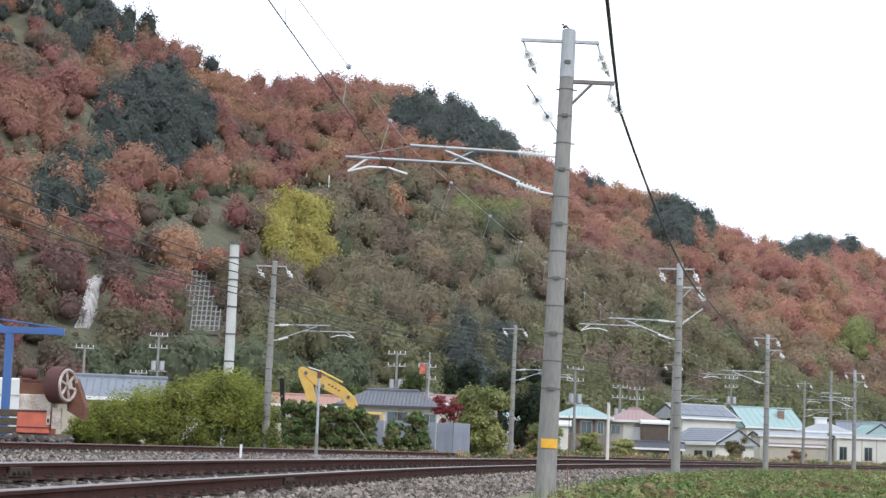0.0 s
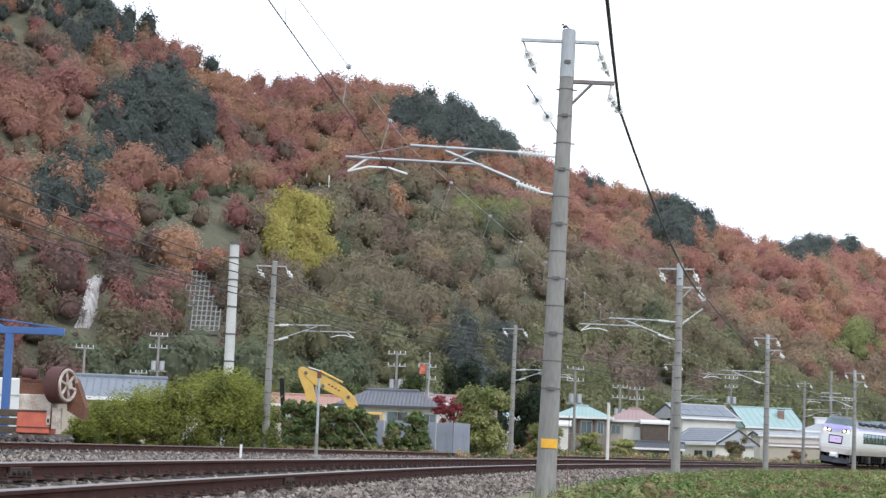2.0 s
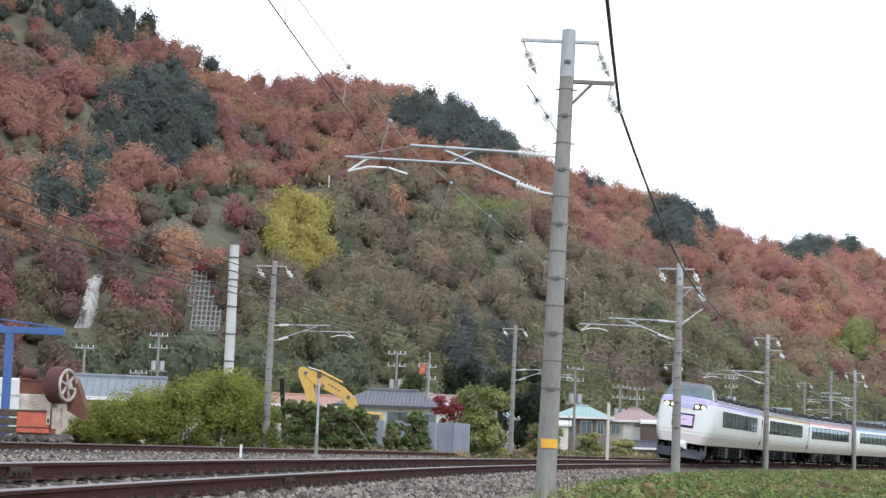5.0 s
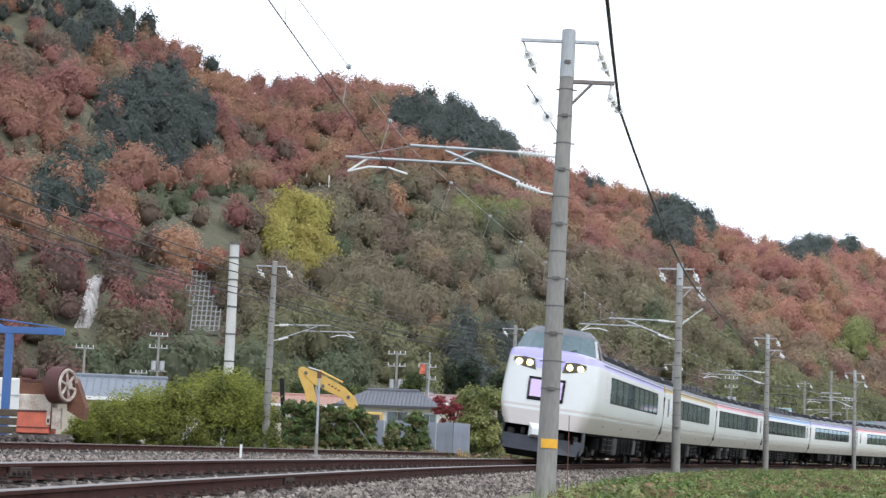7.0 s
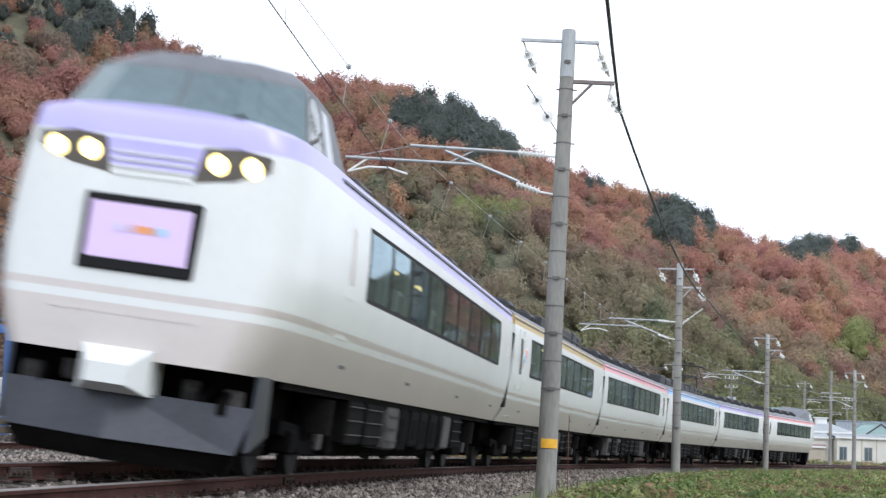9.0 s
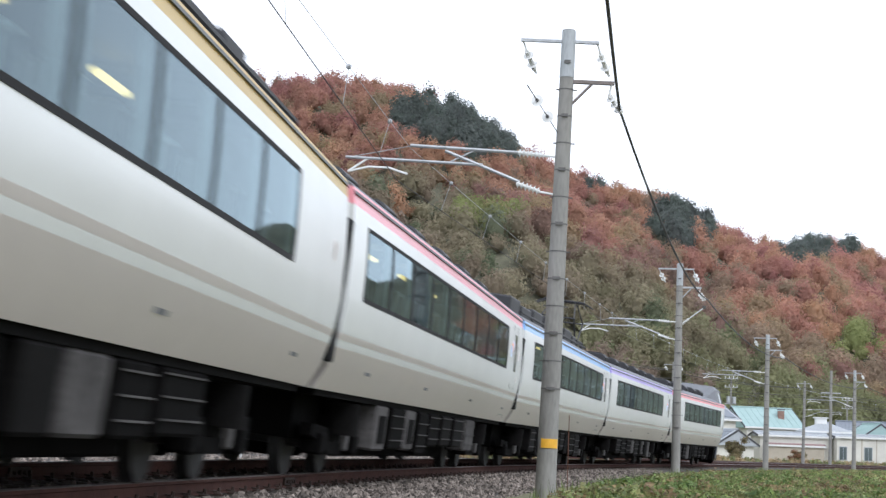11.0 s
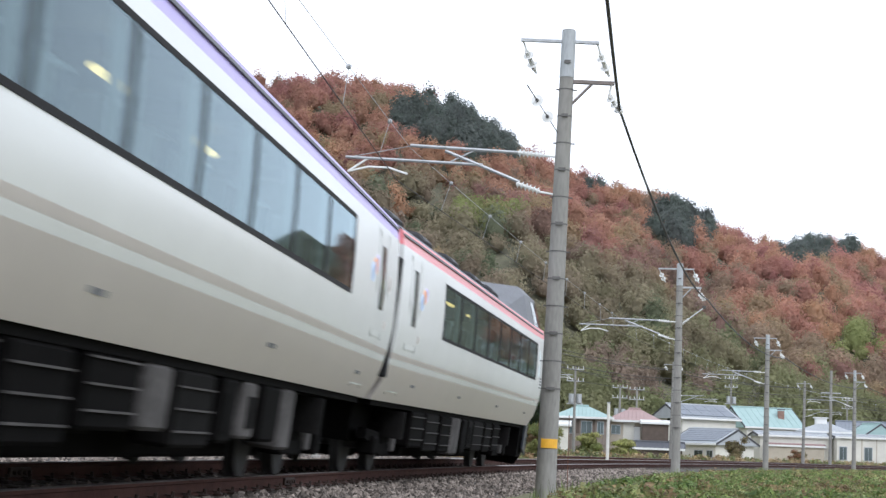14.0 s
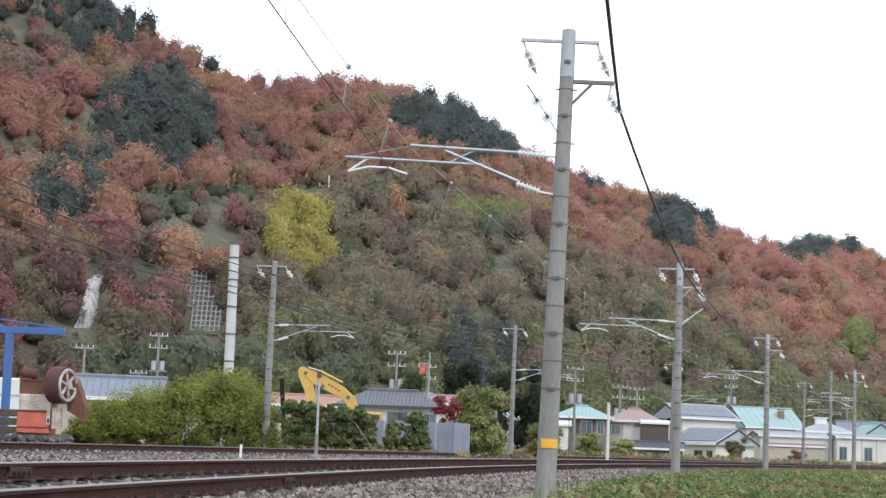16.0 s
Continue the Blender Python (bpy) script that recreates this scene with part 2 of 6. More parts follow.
def s_of_y(y):
    return float(np.interp(y, LINE_Y, LINE_S))


def sweep(name, outline, s0, s1, step, mats, shift=0.0, lift=0.0, cant=CANT, closed=True, pick=None):
    """An outline of (off, z) carried along the line."""
    bm = B()
    rows = []
    n = max(2, int((s1 - s0) / step) + 1)
    for s in np.linspace(s0, s1, n):
        rows.append([bm.verts.new(on_line(s, shift, 0, 0) + (on_line(s, p[0], p[1] + lift, cant) - on_line(s, 0, 0, 0))) for p in outline])
    m = len(outline)
    for a, b in zip(rows, rows[1:]):
        for i in range(m if closed else m - 1):
            j = (i + 1) % m
            f = bm.faces.new((a[i], b[i], b[j], a[j]))
            if pick:
                f.material_index = pick(i)
    bmesh.ops.recalc_face_normals(bm, faces=bm.faces[:])
    return bm


# ---- ground and hill ----
def ground():
    bm = B()
    bmesh.ops.create_grid(bm, x_segments=40, y_segments=40, size=3000)
    for v in bm.verts:
        v.co.z = -0.5
    return tagged(part("ground", bm, M["ground"]), "weedy brown earth of the flat valley floor", "ground", kind="structure")


RIDGE_X = [-320, -150, -122, -100, -84, -61, -49, -12, 8, 25, 39, 59, 85, 102, 130, 154, 172, 191, 214, 330]
RIDGE_Z = [170, 152, 145, 134, 130, 126, 129, 131, 128, 121, 115, 109, 104.5, 99, 94.5, 94, 98, 94, 90, 70]


def hill_z(x, y):
    foot, top = 318 + 0.8 * x, 720 + 0.8 * x
    u = (y - foot) / (top - foot)
    zr = np.interp(x, RIDGE_X, RIDGE_Z)
    g = np.where(u < 1, np.clip(u, 0, 1) ** 0.92, 1 - 0.55 * (np.clip(u, 1, 3) - 1))
    spur = 5.0 * np.sin(x * 0.047 + y * 0.013) + 3.2 * np.sin(x * 0.11 - y * 0.031 + 1.3) + 1.5 * np.sin(x * 0.23 + y * 0.09)
    return zr * g + spur * np.clip(u * 4, 0, 1) * np.clip((1.06 - u) * 4, 0.1, 1) - 0.6


def hill():
    xs, ys = np.linspace(-330, 340, 120), np.linspace(40, 1250, 170)
    gx, gy = np.meshgrid(xs, ys)
    gz = hill_z(gx, gy)
    verts = np.stack([gx, gy, gz], -1).reshape(-1, 3)
    nx = len(xs)
    faces = [(j * nx + i, j * nx + i + 1, (j + 1) * nx + i + 1, (j + 1) * nx + i) for j in range(len(ys) - 1) for i in range(nx - 1)
             if max(gz[j, i], gz[j + 1, i + 1], gz[j + 1, i], gz[j, i + 1]) > -0.55]
    me = bpy.data.meshes.new("hill")
    me.from_pydata(verts.tolist(), [], faces)
    me.materials.append(M["hill"])
    me.polygons.foreach_set("use_smooth", [True] * len(me.polygons))
    return tagged(new("hill", me), "steep wooded hillside with brown soil between trees", "hill", kind="structure")


def leaf_cloud(name, centres, radii, tints, leaves, size, rng, mat, kind_shape=None, core=0.8, spread=0.25, tilt=0.4):
    """Many crowns in one mesh: every crown is a core, coloured darker for inner shade, with leaf clumps all round it.
    radii: (n, 3).
    """
    n = len(centres)
    d = rng.normal(size=(n, leaves, 3))
    d /= np.linalg.norm(d, axis=2, keepdims=True)
    d[:, :, 2] = np.where(d[:, :, 2] < -0.45, -d[:, :, 2], d[:, :, 2])
    ph = rng.uniform(0, 6.28, (6, n, 1, 1))

    def lumps(q):
        a = np.sin(q[:, :, :1] * 5.1 + ph[0]) * np.sin(q[:, :, 1:2] * 4.6 + ph[1]) + 0.8 * np.sin(q[:, :, 2:] * 5.5 + ph[2]) * np.sin(q[:, :, :1] * 6.3 + ph[3])
        return 0.82 + 0.15 * a + 0.07 * np.sin(q[:, :, 1:2] * 11 + ph[4]) * np.sin(q[:, :, 2:] * 12 + ph[5])

    rad = lumps(d) * (1.2 - 0.5 * rng.random((n, leaves, 1)) ** 0.8)
    if kind_shape is not None:
        cone = kind_shape[:, None, None] * np.clip(d[:, :, 2:] * 0.5 + 0.5, 0, 1)
        taper = 1 - 0.8 * cone
        p = d * rad * np.concatenate([taper, taper, np.ones_like(taper)], 2)
    else:
        p = d * rad
    p = p * radii[:, None, :] + centres[:, None, :]
    sz = (size * radii.mean(1))[:, None, None] * rng.uniform(0.6, 1.35, (n, leaves, 1))
    a = rng.normal(size=(n, leaves, 3))
    a -= (a * d).sum(2, keepdims=True) * d * 0.75
    a /= np.linalg.norm(a, axis=2, keepdims=True)
    b = np.cross(d, a)
    b /= np.maximum(np.linalg.norm(b, axis=2, keepdims=True), 1e-6)
    b = b + tilt * rng.normal(size=b.shape)
    v = np.stack([p + a * sz, p - 0.55 * a * sz + b * sz * 0.85, p - 0.6 * a * sz - b * sz * 0.8], 2).reshape(-1, 3)
    nq = n * leaves
    quads = np.arange(nq * 3).reshape(-1, 3)
    tint = np.repeat(tints, leaves, 0)
    tint = np.clip(tint * rng.uniform(1 - spread, 1 + spread, (nq, 1)) + rng.normal(0, 0.04 * spread, (nq, 3)), 0.004, 1)
    vt = np.repeat(tint, 3, 0)
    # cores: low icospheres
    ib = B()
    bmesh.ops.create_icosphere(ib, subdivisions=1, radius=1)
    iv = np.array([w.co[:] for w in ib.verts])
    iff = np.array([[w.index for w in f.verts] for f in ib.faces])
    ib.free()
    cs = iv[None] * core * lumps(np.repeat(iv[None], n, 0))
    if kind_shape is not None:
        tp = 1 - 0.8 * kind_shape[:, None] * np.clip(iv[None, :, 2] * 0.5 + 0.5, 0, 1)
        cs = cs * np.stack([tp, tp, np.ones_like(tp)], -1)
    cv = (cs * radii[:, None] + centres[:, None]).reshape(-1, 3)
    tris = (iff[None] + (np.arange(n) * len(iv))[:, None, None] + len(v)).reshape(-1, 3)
    # core tint lowered: the shade between leaves is put into the colour
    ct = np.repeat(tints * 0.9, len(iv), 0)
    me = bpy.data.meshes.new(name)
    nv = len(v) + len(cv)
    me.vertices.add(nv)
    me.vertices.foreach_set("co", np.concatenate([v, cv]).astype(np.float32).ravel())
    loops = np.concatenate([quads.ravel(), tris.ravel()]).astype(np.int32)
    me.loops.add(len(loops))
    me.loops.foreach_set("vertex_index", loops)
    npoly = len(quads) + len(tris)
    me.polygons.add(npoly)
    starts = np.concatenate([np.arange(len(quads)) * 3, len(quads) * 3 + np.arange(len(tris)) * 3]).astype(np.int32)
    me.polygons.foreach_set("loop_start", starts)
    me.update(calc_edges=True)
    ca = me.color_attributes.new("tint", "FLOAT_COLOR", "POINT")
    col = np.ones((nv, 4), np.float32)
    col[:, :3] = np.concatenate([vt, ct])
    ca.data.foreach_set("color", col.ravel())
    me.materials.append(mat)
    me.validate()
    return new(name, me)


# leaf colours of the stands, paled and blued with the distance haze
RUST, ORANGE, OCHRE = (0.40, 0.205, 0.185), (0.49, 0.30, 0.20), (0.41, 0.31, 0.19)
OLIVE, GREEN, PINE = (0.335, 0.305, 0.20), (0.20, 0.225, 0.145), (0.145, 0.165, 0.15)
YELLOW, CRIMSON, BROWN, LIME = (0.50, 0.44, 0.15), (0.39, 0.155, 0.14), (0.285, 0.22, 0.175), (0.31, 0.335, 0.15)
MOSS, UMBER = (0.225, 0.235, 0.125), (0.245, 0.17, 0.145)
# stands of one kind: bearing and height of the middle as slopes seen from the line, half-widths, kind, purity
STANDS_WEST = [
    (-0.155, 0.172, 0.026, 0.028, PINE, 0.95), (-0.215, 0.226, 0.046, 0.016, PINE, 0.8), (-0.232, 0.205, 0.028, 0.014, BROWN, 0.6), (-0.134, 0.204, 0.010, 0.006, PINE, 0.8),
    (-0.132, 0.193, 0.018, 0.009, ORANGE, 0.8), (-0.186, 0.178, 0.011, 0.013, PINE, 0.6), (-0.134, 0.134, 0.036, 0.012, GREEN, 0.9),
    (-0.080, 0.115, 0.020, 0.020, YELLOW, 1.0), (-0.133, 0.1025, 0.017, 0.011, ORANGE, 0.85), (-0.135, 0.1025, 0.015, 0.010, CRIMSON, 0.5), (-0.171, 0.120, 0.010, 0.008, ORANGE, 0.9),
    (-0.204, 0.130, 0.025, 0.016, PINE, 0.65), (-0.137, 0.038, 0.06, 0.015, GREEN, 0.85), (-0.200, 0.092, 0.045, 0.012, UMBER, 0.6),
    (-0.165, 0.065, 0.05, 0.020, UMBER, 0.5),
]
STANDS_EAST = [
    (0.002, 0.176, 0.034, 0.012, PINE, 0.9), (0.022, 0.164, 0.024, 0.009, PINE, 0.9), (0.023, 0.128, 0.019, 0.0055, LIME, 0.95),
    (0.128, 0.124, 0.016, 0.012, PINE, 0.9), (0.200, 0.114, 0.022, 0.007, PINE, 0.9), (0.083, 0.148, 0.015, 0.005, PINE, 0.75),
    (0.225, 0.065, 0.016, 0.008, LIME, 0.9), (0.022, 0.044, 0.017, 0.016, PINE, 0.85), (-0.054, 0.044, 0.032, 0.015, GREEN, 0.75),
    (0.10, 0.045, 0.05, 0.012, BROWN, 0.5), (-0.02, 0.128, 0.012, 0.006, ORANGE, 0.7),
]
# bare ground: rock face, crib frame, upper rock and the terraced clearing
BARE = [(-0.1884, 0.0675, 0.0085, 0.0225), (-0.1275, 0.071, 0.0125, 0.021), (-0.197, 0.100, 0.003, 0.003), (-0.124, 0.114, 0.022, 0.007), (-0.082, 0.1385, 0.02, 0.0045)]


def blend(a, b, t):
    t = min(1.0, max(0.0, t))
    return tuple(p + (q - p) * t for p, q in zip(a, b))


def stand_kind(az, el, x, y, rng):
    """The kind of tree that grows at a bearing and height of the hillside."""
    wave = noise.noise((x * 0.03, y * 0.02, 3.0))
    pick = rng.random() + 0.7 * noise.noise((x * 0.05, y * 0.035, 1.0))
    line = float(np.interp(az, [-0.25, -0.15, -0.08, 0.0, 0.103, 0.186, 0.24], [0.108, 0.128, 0.140, 0.148, 0.101, 0.063, 0.039]))
    warm = el - line + 0.012 * noise.noise((x * 0.02, y * 0.015, 7.0)) + rng.uniform(-0.003, 0.003)
    soft = 0.5 + 1.1 * noise.noise((x * 0.045, y * 0.03, 11.0)) + rng.uniform(-0.18, 0.18)
    if warm > 0.004:
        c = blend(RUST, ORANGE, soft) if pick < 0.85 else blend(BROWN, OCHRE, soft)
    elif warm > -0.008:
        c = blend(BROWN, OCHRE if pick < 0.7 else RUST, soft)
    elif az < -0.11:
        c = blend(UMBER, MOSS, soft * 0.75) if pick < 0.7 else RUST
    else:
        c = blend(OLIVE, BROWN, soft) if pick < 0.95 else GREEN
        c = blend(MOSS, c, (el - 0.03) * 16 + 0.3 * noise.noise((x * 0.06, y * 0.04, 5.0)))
    for a, e, da, de, kc, pure in STANDS_WEST + STANDS_EAST:
        if ((az - a) / da) ** 2 + ((el - e) / de) ** 2 < 1.0 + 0.5 * wave and rng.random() < pure:
            c = kc
    return c


def hill_forest():
    rng = np.random.default_rng(5)
    cs, rs, ts, sh = [], [], [], []
    grid = [(gx, gy, 1.0) for gy in np.arange(210, 960, 6.0) for gx in np.arange(-0.262 * gy, 0.257 * gy, 5.4)]
    grid += [(gx, gy, 0.62) for gy in np.arange(215, 380, 6.0) for gx in np.arange(-0.262 * gy, 0.257 * gy, 6.0)]
    for gx, gy, big in grid:
        x, y = gx + rng.uniform(-3.2, 3.2), gy + rng.uniform(-3.2, 3.2)
        foot, top = 318 + 0.8 * x, 720 + 0.8 * x
        u = (y - foot) / (top - foot)
        if u < 0.0 or u > 1.03:
            continue
        z = float(hill_z(x, y))
        az, el = x / y, (z + 4) / y
        bare = min(((az - a) / da) ** 2 + ((el - e) / de) ** 2 for a, e, da, de in BARE)
        if bare < 0.7:
            continue
        c = stand_kind(az, el, x, y, rng)
        if rng.random() < 0.015 and bare > 8:
            c = (PINE, ORANGE, OCHRE)[rng.integers(3)]
        pine = c is PINE
        r = big * (2.5 + 3.2 * rng.random() ** 1.5) * (1.05 if pine else 1.0)
        if c is GREEN and az < -0.09 and el > 0.11:
            r *= 0.55
        if bare < 1.2:
            r *= 0.4
        if c is YELLOW:
            r = rng.uniform(4.2, 5.4)
        hgt = r * (rng.uniform(1.0, 1.5) if pine else rng.uniform(0.75, 1.35))
        cs.append((x, y, z + hgt * 0.55 + 0.6))
        rs.append((r, r, hgt))
        # tint brightens eastward: haze over the farther slope, put into the colour
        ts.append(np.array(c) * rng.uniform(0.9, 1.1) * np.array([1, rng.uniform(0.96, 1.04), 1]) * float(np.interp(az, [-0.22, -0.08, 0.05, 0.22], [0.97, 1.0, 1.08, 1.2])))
        sh.append(0.35 if pine else rng.uniform(0, 0.25))
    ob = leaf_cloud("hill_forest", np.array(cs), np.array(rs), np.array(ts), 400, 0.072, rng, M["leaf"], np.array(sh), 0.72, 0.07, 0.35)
    return tagged(ob, "autumn forest of rust, orange, olive and dark pine crowns", "forest", kind="stuff")


# ---- tracks ----
RAIL = [(-0.062, -0.153), (0.062, -0.153), (0.062, -0.140), (0.010, -0.125), (0.009, -0.045), (0.032, -0.034), (0.032, -0.006), (0.024, 0.0), (-0.024, 0.0), (-0.032, -0.006), (-0.032, -0.034), (-0.009, -0.045), (-0.010, -0.125), (-0.062, -0.140)]


def rail(shift, cant, lift, side, s0, s1, mats, parent):
    o = [(p[0] + side * 0.5655, p[1]) for p in RAIL]
    bm = sweep("rail", o, s0, s1, 1.0, mats, shift, lift, cant, True, lambda i: 1 if i in (6, 7, 8) else 0)
    return part("rail", bm, mats, parent)


def railway(name, label, shift, cant, lift, s0, s1, near0, near1, mats):
    tr = thing(name, Matrix(), label, "railway track", kind="structure")
    bed = [(-3.6, -0.62), (-1.9, -0.27), (-1.25, -0.205), (1.25, -0.205), (1.9, -0.25), (3.5, -0.62)]
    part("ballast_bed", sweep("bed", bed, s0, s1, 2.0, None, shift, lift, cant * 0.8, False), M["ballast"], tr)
    for side in (-1, 1):
        rail(shift, cant, lift, side, s0, s1, mats, tr)
    bm = box(B(), -1.05, 1.05, -0.1, 0.1, -0.30, -0.165, bevel=0.012)
    sm = mesh_of("sleeper", bm, M["sleeper"])
    cb = B()
    for sd in (-1, 1):
        box(cb, sd * 0.095 - 0.045, sd * 0.095 + 0.045, -0.07, 0.07, -0.168, -0.135, bevel=0.008)
        rod(cb, (sd * 0.095, 0, -0.14), (sd * 0.095, 0, -0.085), 0.017, n=6)
        box(cb, sd * 0.06 - 0.03, sd * 0.06 + 0.035, -0.04, 0.04, -0.137, -0.118)
    cm = mesh_of("rail_clip", cb, M["clip"])
    s = near0
    while s < near1:
        base = on_line(s, shift, 0, 0)
        q = Matrix.Translation(base) @ Matrix.Rotation(-heading(s), 4, "Z") @ Matrix.Rotation(cant, 4, "Y")
        ob = new("sleeper", sm)
        ob.parent, ob.matrix_basis = tr, q @ Matrix.Translation((0, 0, lift))
        for sd in (-1, 1):
            cl = new("rail_clip", cm)
            cl.parent, cl.matrix_basis = tr, q @ Matrix.Translation((sd * 0.5655, 0, lift))
        s += 0.62
    return tr


def fishplate(tr, s, side):
    bm = B()
    for sd in (-1, 1):
        box(bm, side * 0.5655 + sd * 0.028 - 0.014, side * 0.5655 + sd * 0.028 + 0.014, -0.28, 0.28, -0.125, -0.04, bevel=0.006)
        for k in (-0.2, -0.07, 0.07, 0.2):
            rod(bm, (side * 0.5655 + sd * 0.035, k, -0.082), (side * 0.5655 + sd * 0.07, k, -0.082), 0.02, n=6)
    q = Matrix.Translation(on_line(s, 0, 0, 0)) @ Matrix.Rotation(-heading(s), 4, "Z") @ Matrix.Rotation(CANT, 4, "Y")
    part("fishplate", bm, M["clip"], tr, at=q)


def stones(name, label, spots, rng, size=(0.022, 0.05), mat="stones"):
    """Loose stones: uneven eight-sided lumps at the given places."""
    o = np.array([(1, 0, 0), (-1, 0, 0), (0, 1, 0), (0, -1, 0), (0, 0, 1), (0, 0, -1)], float)
    f = np.array([(0, 2, 4), (2, 1, 4), (1, 3, 4), (3, 0, 4), (2, 0, 5), (1, 2, 5), (3, 1, 5), (0, 3, 5)])
    n = len(spots)
    r = rng.uniform(size[0], size[1], (n, 1, 1)) * rng.uniform(0.65, 1.25, (n, 6, 3))
    v = o[None] * r
    ang = rng.uniform(0, 6.28, n)
    til = rng.uniform(-0.8, 0.8, n)
    c, s = np.cos(ang)[:, None], np.sin(ang)[:, None]
    ct, st = np.cos(til)[:, None], np.sin(til)[:, None]
    y2, z2 = v[:, :, 1] * ct - v[:, :, 2] * st, v[:, :, 1] * st + v[:, :, 2] * ct
    x3, y3 = v[:, :, 0] * c - y2 * s, v[:, :, 0] * s + y2 * c
    v = np.stack([x3, y3, z2], -1) + np.asarray(spots)[:, None]
    faces = (f[None] + (np.arange(n) * 6)[:, None, None]).reshape(-1, 3)
    me = bpy.data.meshes.new(name)
    me.from_pydata(v.reshape(-1, 3).tolist(), [], faces.tolist())
    me.materials.append(M[mat])
    return tagged(new(name, me), label, "ballast", kind="stuff")


def bed_z(o):
    return float(np.interp(abs(o), [0, 1.25, 1.9, 3.6], [-0.205, -0.205, -0.25, -0.62]))


def all_stones():
    rng = np.random.default_rng(3)
    spots = []
    for _ in range(32000):
        s = -46 + 64 * rng.random() ** 1.3
        o = rng.uniform(-2.6, 3.6)
        if 0.47 < abs(o) < 0.67:
            continue
        p = on_line(s, o, 0, 0)
        p.z = bed_z(o) - o * CANT * 0.8 + rng.uniform(-0.01, 0.02)
        spots.append(p[:])
    for _ in range(13000):
        s, o = rng.uniform(-46, 30), rng.uniform(-15.5, -2.6)
        p = on_line(s, o, 0, 0)
        p.z = max(bed_z(o + 12) + 0.05 if o < -8.4 else -0.5, gap_z(o) if o > -9.6 else -0.5) + 0.012
        spots.append(p[:])
    stones("ballast_stones", "loose grey and brown crushed ballast stones", spots, rng, (0.024, 0.062))


def gap_z(o):
    return -0.22 - 0.05 * math.sin((o + 3) * 0.5)


def between_tracks():
    bm = sweep("gravel_strip", [(-9.9, -0.30), (-7.5, gap_z(-7.5)), (-5.5, gap_z(-5.5)), (-3.0, -0.22), (-2.2, -0.40)], -60, 200, 2.0, None, 0, 0, 0, False)
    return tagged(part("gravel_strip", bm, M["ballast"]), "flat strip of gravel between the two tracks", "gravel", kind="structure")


# ---- poles and wires ----
POLES = [33.0, 73.0, 113.0, 153.0, 193.0]
POLE_OFF = [2.91, 2.66, 2.35, 1.85, 1.8]
POLES_FAR = [38.0, 80.0, 117.0, 156.0, 186.0]
FAR_OFF = [-15.0, -16.55, -14.75, -14.5, -11.5]


def insulator(bm, a, b, r, n):
    a, b = Vector(a), Vector(b)
    rod(bm, a, b, r * 0.45, n=8)
    for i in range(n):
        t = (i + 0.5) / n
        p = a.lerp(b, t)
        d = (b - a).normalized() * 0.012
        rod(bm, p - d, p + d * 1.2, r, r * 0.6, n=10)


